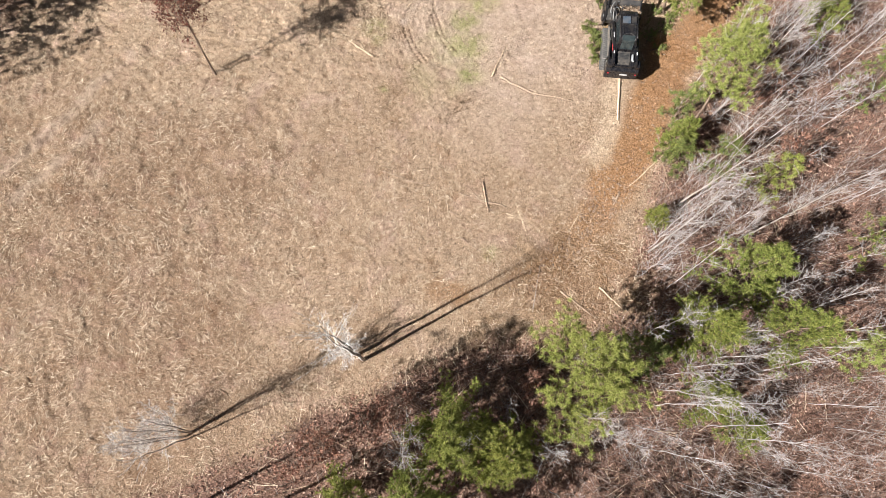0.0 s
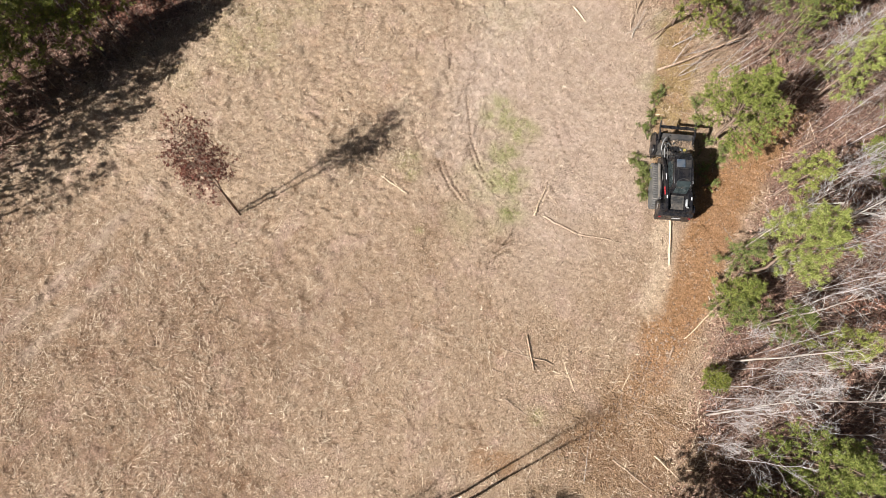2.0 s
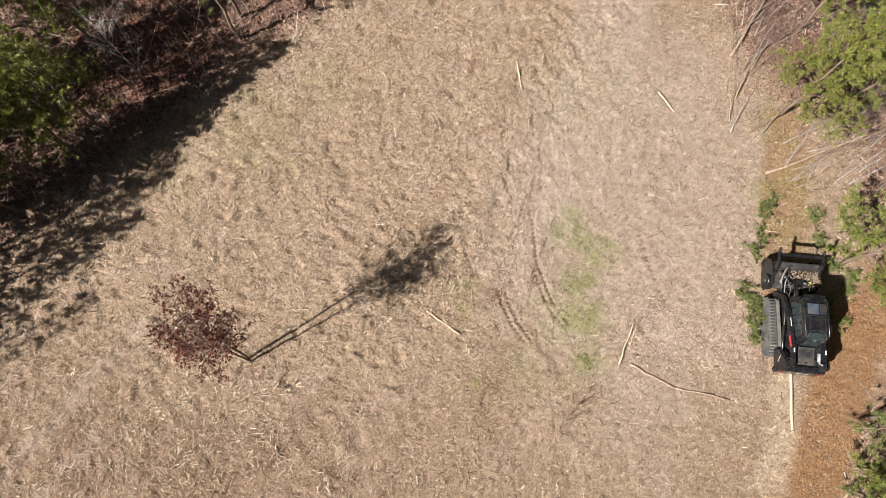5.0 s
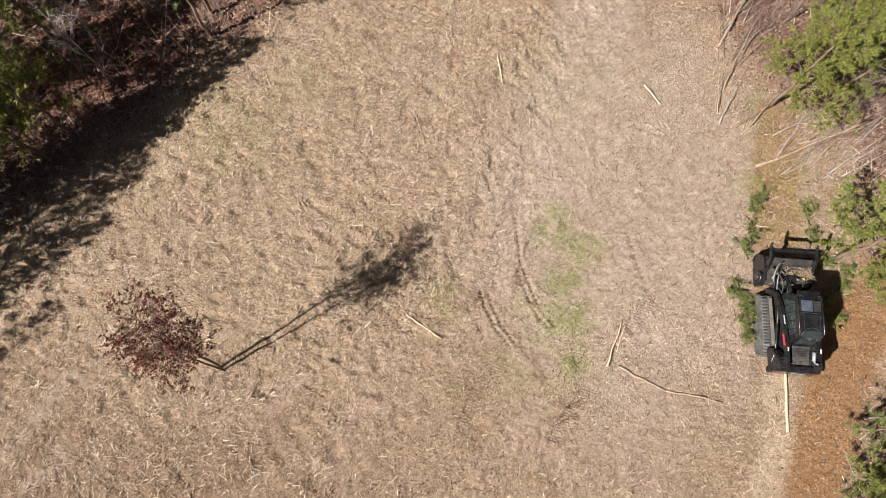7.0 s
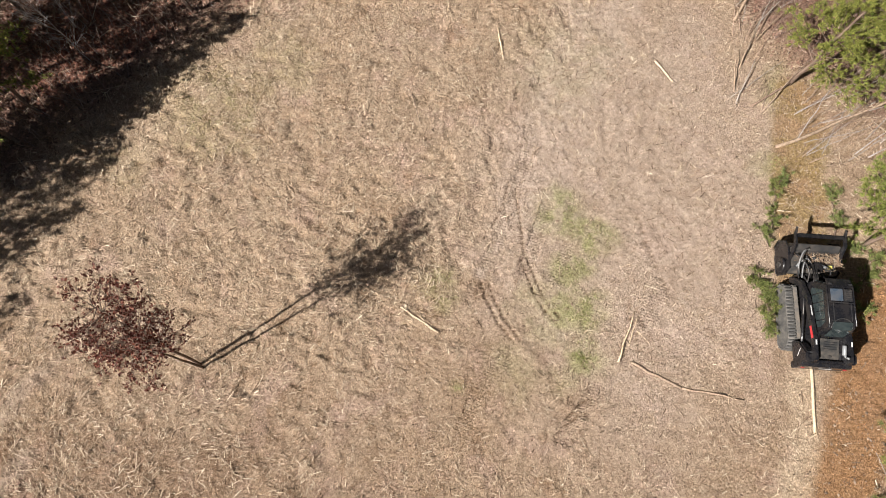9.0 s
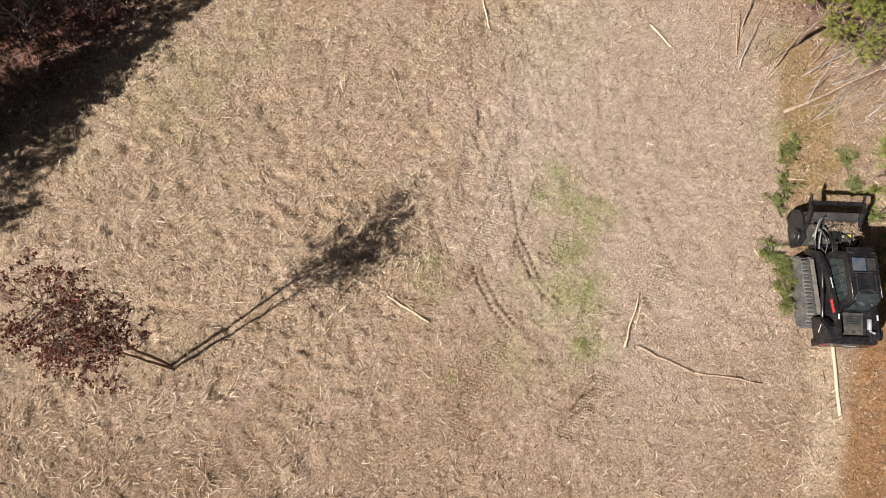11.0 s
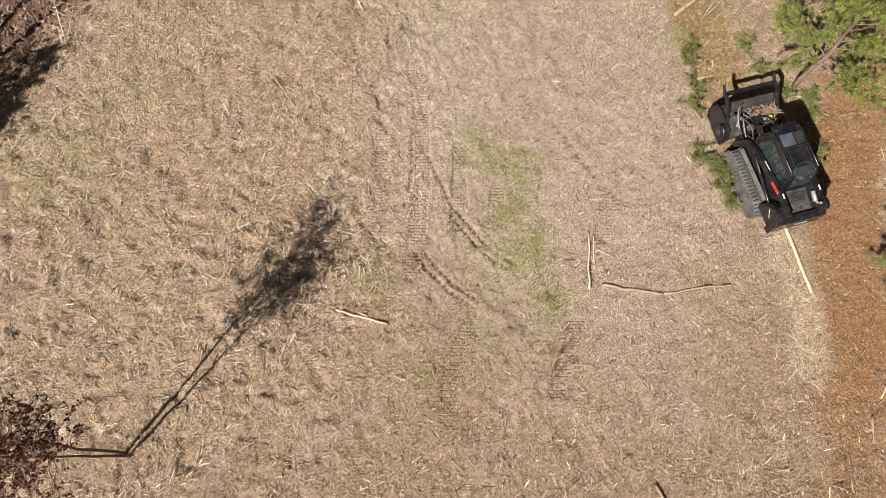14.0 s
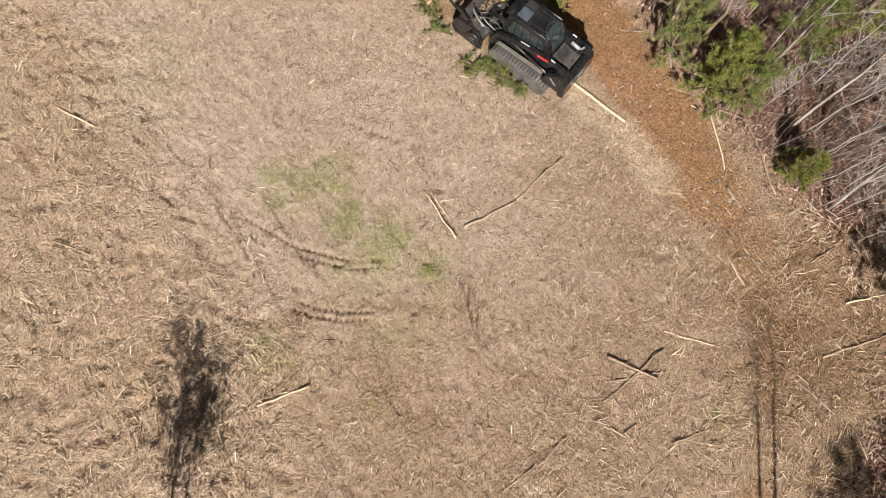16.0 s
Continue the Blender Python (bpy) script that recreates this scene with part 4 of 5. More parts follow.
def splinter_clumps(n, each, box, seed):
    """Tufts of torn splinters that lie over one another, combed one way in each tuft."""
    x, y = spread_points(n, box, seed, lambda x, y, r: (in_clearing(x, y) > -0.2) & off_soil(x, y) & (r.random(len(x)) < (0.22 + 0.78 * smooth(9.5, 4.0, x - 0.35 * y) + 0.3 * smooth(0, -5, y) * smooth(18, 12, x) + 0.15 * smooth(13, 16, x) * smooth(0, -4, y)) * (0.25 + 1.1 * smooth(0.35, 0.6, fbm(x, y, 0.7, 72, 3))) * (1 - 0.75 * packed(x, y))))
    r = np.random.default_rng(seed + 1)
    n = len(x)
    lean = np.repeat(2.6 * np.pi * fbm(x, y, 0.5, 74, 2) + r.normal(0, 0.5, n), each)
    size, high = np.repeat(r.uniform(0.08, 0.3, n), each), np.repeat(r.random(n) ** 1.5, each)
    px, py = np.repeat(x, each) + r.normal(0, 1, n * each) * size, np.repeat(y, each) + r.normal(0, 1, n * each) * size
    k = n * each
    lift = 0.012 + 0.07 * high * r.random(k)
    scattered("long_splinters", px, py, 0.09 + 0.33 * r.random(k) ** 2, 0.009 + 0.020 * r.random(k) ** 1.8, M_SPLINTER, "tufts of long pale torn wood splinters over rough mulch", "mulch", tilt=0.3, lift=lift, seed=seed + 2, angle=lean + r.normal(0, 0.55, k))


splinter_clumps(16000, 9, (-14, 25, -21, 20), 17)


def clods(n, seed):
    """Small lumps of torn mulch."""
    x, y = spread_points(n, (-14, 24, -20, 20), seed, lambda x, y, r: (in_clearing(x, y) > 0) & (r.random(len(x)) < (0.2 + 0.8 * smooth(0.45, 0.62, fbm(x, y, 0.9, 73, 3))) * (1 - 0.6 * packed(x, y))))
    r = np.random.default_rng(seed + 1)
    sx, sy = r.uniform(17.5, 23.5, 5000), r.uniform(-10.5, 1.5, 5000)
    on = ~off_soil(sx, sy) & (r.random(5000) < 0.15 + smooth(-1, -5, sy))
    x, y = np.concatenate([x, sx[on]]), np.concatenate([y, sy[on]])
    n = len(x)
    c = np.stack([x, y, height(x, y) + 0.004], axis=1)
    a, size = r.random(n) * 6.28, 0.018 + 0.035 * r.random(n) ** 2
    u = np.stack([np.cos(a), np.sin(a), np.zeros(n)], axis=1) * (size * r.uniform(0.9, 2.2, n))[:, None]
    w = np.stack([-np.sin(a), np.cos(a), np.zeros(n)], axis=1) * size[:, None]
    up = np.stack([r.normal(0, 0.25, n), r.normal(0, 0.25, n), np.ones(n)], axis=1) * (size * r.uniform(0.5, 1.0, n))[:, None]
    v = np.stack([c + u, c + w, c - u, c - w, c + up + 0.3 * u, c + up * 0.8 - 0.35 * u], axis=1).reshape(-1, 3)
    k = (np.arange(n) * 6)[:, None]
    f3 = np.concatenate([k + np.array([t]) for t in ([0, 1, 4], [2, 3, 5], [3, 0, 4], [1, 2, 5], [1, 5, 4], [3, 4, 5])])
    me = np_mesh("mulch_clods", v, f3)
    me.materials.append(M_CLOD)
    tagged(new("mulch_clods", me), "small brown clods of torn mulch and soil", "mulch", kind="stuff")


clods(9000, 27)


def undergrowth(n, box, seed):
    """Thin upright stems of the woods' underbrush."""
    x, y = spread_points(n, box, seed, lambda x, y, r: (in_clearing(x, y) < -0.3) & (r.random(len(x)) < smooth(0.35, 0.6, fbm(x, y, 0.6, 88, 3)) + 0.15))
    r = np.random.default_rng(seed + 1)
    n = len(x)
    foot = np.stack([x, y, height(x, y) - 0.03], axis=1)
    tall = r.uniform(0.5, 2.6, n)
    top = foot + np.stack([r.normal(0, 0.22, n) * tall, r.normal(0, 0.22, n) * tall, tall], axis=1)
    side = foot + (top - foot) * r.uniform(0.4, 0.7, n)[:, None]
    tip = side + np.stack([r.normal(0, 0.3, n), r.normal(0, 0.3, n), r.uniform(0.2, 0.5, n)], axis=1) * tall[:, None] * 0.5
    v, f = joined([tubes(foot, top, 0.008, 0.004, 3), tubes(side, tip, 0.005, 0.003, 3)])
    me = np_mesh("underbrush", v, f)
    me.materials.append(M_BRUSH)
    tagged(new("underbrush", me), "thin bare pinkish-grey stems of low underbrush", "brush", kind="stuff")


undergrowth(14000, (19, 35, -22, 18), 28)
undergrowth(4500, (-18, 4, -3, 20), 38)
undergrowth(3000, (4, 19, -23, -12), 48)


def leaf_fall(n, box, seed, keep, name="fallen_leaves", material=M_LEAFFALL, label="dry brown fallen leaves on the wood's floor"):
    x, y = spread_points(n, box, seed, keep)
    r = np.random.default_rng(seed + 1)
    n = len(x)
    c = np.stack([x, y, height(x, y) + 0.02 + 0.03 * r.random(n)], axis=1)
    d = r.normal(0, 1, (n, 3)) * (1, 1, 0.35)
    d /= np.linalg.norm(d, axis=1, keepdims=True)
    s = np.cross(d, r.normal(0, 0.35, (n, 3)) + (0, 0, 1))
    s /= np.linalg.norm(s, axis=1, keepdims=True)
    L = r.uniform(0.04, 0.085, n)[:, None]
    v = np.stack([c - d * L, c - s * L * 0.5, c + d * L, c + s * L * 0.5], axis=1).reshape(-1, 3)
    me = np_mesh(name, v, np.arange(4 * n).reshape(-1, 4))
    me.materials.append(material)
    tagged(new(name, me), label, "leaves", kind="stuff")


leaf_fall(240000, (-18, 35, -23, 21), 25, lambda x, y, r: (in_clearing(x, y) < 0.2 * r.normal(0, 1, len(x))) & (r.random(len(x)) < 0.25 + fbm(x, y, 0.5, 81, 3)))

leaf_fall(22000, (-12, -3, 8.5, 15), 45, lambda x, y, r: (in_clearing(x, y) < -1.0) & (r.random(len(x)) < 1.1 - 0.25 * np.hypot(x + 7, y - 12)), "russet_leaves", M_RUSSET, "russet fallen oak leaves under the trees")


def grass_patches():
    r = np.random.default_rng(33)
    pts = []
    for gx, gy, gr, n in ((11.9, 6.7, 0.9, 260), (13.0, 6.0, 0.7, 260), (12.5, 4.8, 0.8, 280), (12.9, 3.4, 0.7, 260), (13.0, 1.8, 0.45, 360), (7.9, 3.6, 0.6, 200), (8.8, 0.3, 0.22, 120), (-1.6, 9.6, 2.0, 240), (15.2, -7.4, 0.5, 90), (19.6, 9.6, 0.5, 120), (21.7, 9.0, 0.4, 100)):
        a, d = r.random(n) * 6.28, gr * np.sqrt(r.random(n)) * r.uniform(0.4, 1.2, n)
        pts.append(np.stack([gx + d * np.cos(a), gy + d * np.sin(a), np.zeros(n)], axis=1))
    p = np.concatenate(pts)
    p[:, 2] = height(p[:, 0], p[:, 1])
    p = p[np.random.default_rng(35).random(len(p)) < smooth(0.38, 0.58, fbm(p[:, 0], p[:, 1], 2.6, 64, 3)) + 0.12]
    v, f = blades(p, np.tile([[0, 0, 1.0]], (len(p), 1)), 6, 0.07, 0.010, 0.9, 34)
    me = np_mesh("grass", v, f)
    me.materials.append(M_GRASS)
    tagged(new("grass", me), "thin fresh green grass sprouting through mulch", "grass", kind="stuff")


grass_patches()

# ---------------------------------------------------------------- logs, poles and brush
def pole(name, a, b, r0, r1, material, label, category, group="", seed=0, knots=2, bend=0.007):
    """A fallen stem from a to b with stubs of branches."""
    rr = np.random.default_rng(seed + 900)
    za = on_ground(*a[:2]) + r0 * 0.8 if len(a) < 3 else a[2]
    zb = on_ground(*b[:2]) + r1 * 0.9 if len(b) < 3 else b[2]
    o = np.array([a[0], a[1], za])
    e = np.array([b[0], b[1], zb]) - o
    pts = bent(rr, (0, 0, 0), e, 6, bend)
    rad = np.linspace(r0, r1, 7) * rr.uniform(0.88, 1.12, 7)
    chunks = []
    for k in range(knots if category == "branch" or category == "stump" else 0):
        f = rr.uniform(0.2, 0.9)
        p = e * f
        d = unit(e / np.linalg.norm(e) + rr.normal(0, 0.6, 3) * (1, 1, 0.4))
        d[2] = abs(d[2]) * 0.5
        chunks.append(tubes([p], [p + d * rr.uniform(0.1, 0.4)], r1 * 0.5 + 0.004, 0.004, 5))
    me = stem_mesh(name, pts, rad, 7)
    me.materials.append(material)
    ob = new(name, me)
    for v, f in chunks:
        part("stub", np_mesh("stub", v, f), material, ob)
    ob.location = o
    return tagged(ob, label, category, group)


pole("split_log", (20.52, 4.4), (20.63, 0.15), 0.065, 0.05, M_PALEWOOD, "long freshly peeled pale log behind the loader", "log", seed=1, bend=0.0015)
pole("fallen_stick", (14.6, 1.75), (16.3, 1.08), 0.05, 0.04, M_OLDWOOD, "crooked dark stick lying on the mulch", "stick", seed=2)
pole("fallen_stick", (16.28, 1.10), (18.35, 0.92), 0.038, 0.028, M_OLDWOOD, "thin dark stick lying on the mulch", "stick", seed=3)
pole("fallen_stick", (14.15, 1.7), (14.65, 3.5), 0.035, 0.022, M_PALEWOOD, "pale straight stick lying on the mulch", "stick", seed=4)
pole("fallen_stick", (14.5, 2.3), (14.78, 3.35), 0.025, 0.018, M_PALEWOOD, "pale straight stick lying on the mulch", "stick", seed=5)
pole("fallen_stick", (14.75, 2.85), (15.2, 2.45), 0.02, 0.014, M_PALEWOOD, "pale straight stick lying on the mulch", "stick", seed=6)
pole("fallen_stick", (6.6, 2.75), (8.0, 2.02), 0.035, 0.04, M_PALEWOOD, "short pale broken stick with a dark end", "stick", seed=7)
pole("fallen_stick", (7.0, 5.25), (7.9, 4.75), 0.02, 0.015, M_PALEWOOD, "thin pale stick beside green grass", "stick", seed=8)
pole("fallen_stick", (8.95, 14.1), (9.3, 12.8), 0.04, 0.03, M_PALEWOOD, "pale thick stick lying on the mulch", "stick", seed=9)
pole("fallen_stick", (15.1, 13.3), (15.8, 12.5), 0.045, 0.03, M_PALEWOOD, "pale thick stick lying on the mulch", "stick", seed=10)
pole("fallen_stick", (5.95, 10.9), (6.4, 9.75), 0.03, 0.022, M_OLDWOOD, "thin brown stick lying on the mulch", "stick", seed=11)
pole("fallen_stick", (-5.6, 0.9), (-6.2, -0.6), 0.028, 0.02, M_OLDWOOD, "thin brown stick lying on the mulch", "stick", seed=12)
pole("fallen_stick", (-5.3, -3.0), (-5.9, -4.3), 0.025, 0.018, M_OLDWOOD, "bent brown stick lying on the mulch", "stick", seed=13)
pole("broken_branch", (14.4, -4.0), (14.85, -5.5), 0.05, 0.03, M_OLDWOOD, "thick greyish broken branch in a small heap", "branch", "heap of broken branches", seed=14, knots=3)
pole("broken_branch", (15.65, -5.1), (13.4, -4.75), 0.03, 0.02, M_OLDWOOD, "brown broken branch in a small heap", "branch", "heap of broken branches", seed=15)
pole("broken_branch", (14.0, -4.6), (15.2, -5.55), 0.03, 0.02, M_OLDWOOD, "brown broken branch in a small heap", "branch", "heap of broken branches", seed=16)
pole("broken_branch", (16.1, -4.8), (16.75, -6.2), 0.03, 0.02, M_PALEWOOD, "thin pale broken branch", "branch", "heap of broken branches", seed=17)
pole("broken_branch", (15.7, -5.4), (16.5, -5.6), 0.025, 0.015, M_PALEWOOD, "thin pale broken branch", "branch", "heap of broken branches", seed=18)
pole("fallen_stick", (9.5, -4.1), (10.6, -4.3), 0.03, 0.022, M_OLDWOOD, "brown stick lying on the mulch", "stick", seed=19)
pole("fallen_stick", (10.7, -4.4), (11.85, -4.5), 0.028, 0.02, M_OLDWOOD, "brown stick lying on the mulch", "stick", seed=20)
STICKS = [((19.8, -6.66), (20.5, -6.7), 0.03), ((20.7, -6.9), (21.6, -7.2), 0.03), ((20.35, -8.4), (21.45, -9.2), 0.035), ((18.6, -8.8), (20.4, -9.85), 0.045), ((22.0, -8.0), (21.3, -8.8), 0.025),
          ((15.8, -5.6), (16.4, -5.5), 0.025), ((13.3, -4.7), (14.0, -4.85), 0.03), ((13.0, -5.7), (13.45, -5.8), 0.03), ((12.85, -5.3), (12.95, -5.8), 0.022), ((12.25, -6.85), (13.4, -7.05), 0.03),
          ((15.5, -6.7), (16.0, -6.7), 0.02), ((19.15, -5.0), (18.75, -5.9), 0.025), ((19.85, -5.4), (19.75, -5.9), 0.025), ((13.7, -6.9), (14.8, -7.5), 0.028), ((23.3, -1.0), (21.45, -3.2), 0.035)]
for k, (p, q, thick) in enumerate(STICKS):
    pole("fallen_stick", p, q, thick, thick * 0.6, (M_OLDWOOD, M_BROWN, M_PALEWOOD)[k % 3], "thin broken stick on brown mulch", "stick", "sticks in the brown mulch", seed=400 + k)
pole("stump_splinter", (21.0, -3.6), (20.75, -4.3), 0.05, 0.03, M_OLDWOOD, "pale splintered stump piece on orange soil", "stump", seed=21, knots=4)
pole("fallen_stick", (19.95, -4.4), (19.5, -6.0), 0.03, 0.018, M_OLDWOOD, "thin brown stick on orange soil", "stick", seed=22)
pole("fallen_stick", (21.8, -4.9), (23.5, -2.4), 0.03, 0.02, M_OLDWOOD, "long brown pole at the wood's edge", "stick", seed=23)
pole("fallen_stick", (22.6, -2.2), (24.3, 0.6), 0.03, 0.02, M_OLDWOOD, "long brown pole at the wood's edge", "stick", seed=24)
pole("fallen_log", (19.6, 10.2), (23.8, 12.4, 0.6), 0.065, 0.045, M_OLDWOOD, "long fallen brown trunk lying on brush", "log", seed=25)
pole("fallen_log", (18.1, 15.4), (19.45, 18.3, 0.35), 0.07, 0.05, M_OLDWOOD, "long fallen brown trunk at the clearing's edge", "log", seed=26)
pole("fallen_log", (18.75, 11.8), (20.1, 12.8, 0.2), 0.045, 0.03, M_BROWN, "dark fallen stem at the clearing's edge", "log", seed=27)
rr = np.random.default_rng(55)
for k in range(70):                         # heaped poles north of the loader
    ax, ay = rr.uniform(20.2, 24.0), rr.uniform(9.4, 12.4)
    ang = radians(rr.normal(38, 14))
    ln = rr.uniform(1.2, 3.4)
    pole("dead_pole", (ax, ay, on_ground(ax, ay) + 0.04 + 0.25 * rr.random()), (ax + ln * math.cos(ang), ay + ln * math.sin(ang), on_ground(ax, ay) + 0.1 + 0.75 * rr.random()), rr.uniform(0.010, 0.022), 0.006,
         [M_OLDWOOD, M_BROWN, M_TRUNK, M_BROWN, M_OLDWOOD, M_SAPLING][k % 6], "long thin dead pole in a heap of brush", "pole", "brush heap of dead poles", seed=100 + k)
for k in range(38):
    ax, ay = rr.uniform(17.9, 19.2), rr.uniform(11.5, 19)
    ang = radians(rr.normal(55, 22))
    ln = rr.uniform(0.9, 2.6)
    pole("dead_pole", (ax, ay), (ax + ln * math.cos(ang), ay + ln * math.sin(ang), on_ground(ax, ay) + 0.1 + 0.4 * rr.random()), rr.uniform(0.012, 0.034), 0.010,
         [M_OLDWOOD, M_BROWN, M_TRUNK][k % 3], "thin dead pole pushed to the clearing's edge", "pole", "dead poles along the edge", seed=160 + k)
for k in range(60):                         # sticks along the eastern and southern edges
    ax, ay = rr.uniform(17, 26), rr.uniform(-13, 4)
    e = float(in_clearing(ax, ay))
    if not -2.2 < e < 1.2:
        continue
    ang = rr.uniform(0, 6.28)
    ln = rr.uniform(0.6, 2.4)
    pole("fallen_stick", (ax, ay), (ax + ln * math.cos(ang), ay + ln * math.sin(ang)), rr.uniform(0.014, 0.032), 0.01, [M_OLDWOOD, M_BROWN, M_TRUNK][k % 3], "thin dry stick at the clearing's edge", "stick", "sticks along the edge", seed=200 + k)


def bough(x, y, ang, ln, seed):
    """A cut pine bough lying on the ground."""
    r = np.random.default_rng(seed)
    w = Wood()
    e = np.array([math.cos(ang) * ln, math.sin(ang) * ln, 0.1])
    stem = bent(r, (0, 0, 0.08), e, 5, 0.03)
    w.limb(stem, 0.03, 0.008)
    spots, dirs = [], []
    for k in range(int(16 * ln)):
        f = r.uniform(0.15, 1)
        p = stem[0] + (stem[-1] - stem[0]) * f
        d = unit(unit(e) * 0.7 + r.normal(0, 0.6, 3) * (1, 1, 0.5) + np.array([0, 0, 0.25]))
        q = p + d * r.uniform(0.15, 0.5) * (1.2 - 0.6 * f)
        q[2] = max(q[2], 0.05)
        w.rows.append((*p, *q, 0.008, 0.004))
        spots += [q, (p + q) / 2]
        dirs += [d, d]
    v, f = blades(np.array(spots), np.array(dirs), 46, 0.16, 0.012, 0.8, seed + 1)
    root = new("pine_bough")
    root.location = (x, y, on_ground(x, y))
    part("stem", w.mesh("stem"), M_BARK, root)
    part("needles", np_mesh("needles", v, f), M_BOUGH, root)
    tagged(root, "cut deep green pine bough lying on the ground", "branch", "cut pine boughs")


BOUGHS = [(18.75, 5.5, 290, 1.0), (18.95, 5.1, 300, 1.1), (18.7, 4.9, 320, 0.8), (19.05, 4.5, 280, 1.0), (18.85, 5.7, 250, 0.7), (19.1, 3.9, 275, 0.6),
          (19.25, 6.3, 110, 0.8), (19.35, 7.0, 80, 0.7), (19.5, 7.9, 95, 0.8), (19.65, 8.6, 70, 0.6), (21.75, 4.6, 60, 0.8), (21.95, 4.2, 20, 0.7), (22.2, 5.2, 40, 0.9), (22.5, 5.7, 60, 0.8),
          (21.55, 7.0, 80, 0.7), (21.6, 8.0, 95, 0.7), (21.75, 6.2, 30, 0.7)]
for k, (x, y, a, ln) in enumerate(BOUGHS):
    bough(x, y, radians(a), ln, 700 + k)

# ---------------------------------------------------------------- tracked loader with a forestry mulcher
M_BLACK = paint_material("black_enamel", (0.009, 0.009, 0.011), 0.22, 0.06)
M_DARK = paint_material("charcoal_plastic", (0.018, 0.018, 0.02), 0.38, 0.1)
M_RUBBER = paint_material("dusty_track_rubber", (0.045, 0.044, 0.043), 0.72, 0.6, 0, (0.25, 0.22, 0.19))
M_STEEL = paint_material("scuffed_steel", (0.06, 0.06, 0.062), 0.38, 0.3, 0.6)
M_HOOD = paint_material("dust_greyed_black_sheet", (0.03, 0.03, 0.03), 0.40, 0.30)
M_FENDER = paint_material("dust_caked_fender", (0.10, 0.095, 0.088), 0.6, 0.8)
M_GREYPAINT = paint_material("grey_metal_paint", (0.24, 0.245, 0.25), 0.45, 0.3, 0.2)
M_RED = paint_material("red_enamel", (0.42, 0.02, 0.028), 0.35, 0.2)
M_WHITE = paint_material("white_marking", (0.50, 0.50, 0.50), 0.5, 0.4)
M_YELLOW = paint_material("yellow_sticker", (0.62, 0.50, 0.12), 0.5, 0.2)


def glass_material():
    m = Mat("tinted_cab_glass")
    m.b.inputs["Transmission Weight"].default_value = 0.15
    m.b.inputs["IOR"].default_value = 1.45
    streak = m.noise(6, 4)
    return m.done(m.ramp(streak, (0.3, (0.018, 0.024, 0.026)), (0.7, (0.045, 0.056, 0.056))), 0.06, 0, 0.6)


M_GLASS = glass_material()
SKY_PANEL = paint_material("blue_grey_roof_hatch", (0.045, 0.062, 0.085), 0.22, 0.2)


def box(size, at, bevel=0.012, turn=(0, 0, 0)):
    bm = bmesh.new()
    bmesh.ops.create_cube(bm, size=1)
    bmesh.ops.scale(bm, vec=size, verts=bm.verts)
    if bevel:
        bmesh.ops.bevel(bm, geom=bm.edges[:], offset=min(bevel, min(size) * 0.4), segments=2, affect="EDGES")
    bmesh.ops.transform(bm, matrix=pose(*at, *turn), verts=bm.verts)
    return bm


def prism(profile, x0, x1, bevel=0.015):
    """A (y, z) outline drawn out from x0 to x1."""
    bm = bmesh.new()
    a = [bm.verts.new((x0, y, z)) for y, z in profile]
    b = [bm.verts.new((x1, y, z)) for y, z in profile]
    n = len(profile)
    bm.faces.new(a), bm.faces.new(b[::-1])
    for k in range(n):
        bm.faces.new((a[k], b[k], b[(k + 1) % n], a[(k + 1) % n]))
    bmesh.ops.recalc_face_normals(bm, faces=bm.faces)
    if bevel:
        bmesh.ops.bevel(bm, geom=bm.edges[:], offset=bevel, segments=2, affect="EDGES", clamp_overlap=True)
    return bm


def rod(a, b, r, sides=14, r2=None):
    """A round bar from a to b."""
    a, b = Vector(a), Vector(b)
    bm = bmesh.new()
    bmesh.ops.create_cone(bm, cap_ends=True, segments=sides, radius1=r, radius2=r if r2 is None else r2, depth=(b - a).length)
    bmesh.ops.bevel(bm, geom=[e for e in bm.edges if len(e.link_faces) == 2 and any(len(f.verts) > 4 for f in e.link_faces)], offset=r * 0.12, segments=1, affect="EDGES")
    q = (b - a).to_track_quat("Z", "Y").to_matrix().to_4x4()
    bmesh.ops.transform(bm, matrix=Matrix.Translation((a + b) / 2) @ q, verts=bm.verts)
    for f in bm.faces:
        f.smooth = len(f.verts) == 4
    return bm


def hose(points, r=0.02):
    rows = [np.array(p, float) for p in points]
    pts = []
    for k in range(len(rows) - 1):                 # softened through the points
        p0, p1, p2, p3 = rows[max(k - 1, 0)], rows[k], rows[k + 1], rows[min(k + 2, len(rows) - 1)]
        for s in np.linspace(0, 1, 6, endpoint=False):
            pts.append(0.5 * (2 * p1 + (p2 - p0) * s + (2 * p0 - 5 * p1 + 4 * p2 - p3) * s * s + (3 * p1 - p0 - 3 * p2 + p3) * s ** 3))
    pts.append(rows[-1])
    pts = np.array(pts)
    return np_mesh("hose", *tubes(pts[:-1], pts[1:], r, r, 8), smooth=True)


def hull(points):
    """Outline round some points, counter-clockwise."""
    pts = sorted(set((round(a, 5), round(b, 5)) for a, b in points))
    def half(seq):
        out = []
        for p in seq:
            while len(out) > 1 and (out[-1][0] - out[-2][0]) * (p[1] - out[-2][1]) - (out[-1][1] - out[-2][1]) * (p[0] - out[-2][0]) <= 0:
                out.pop()
            out.append(p)
        return out[:-1]
    return half(pts) + half(pts[::-1])


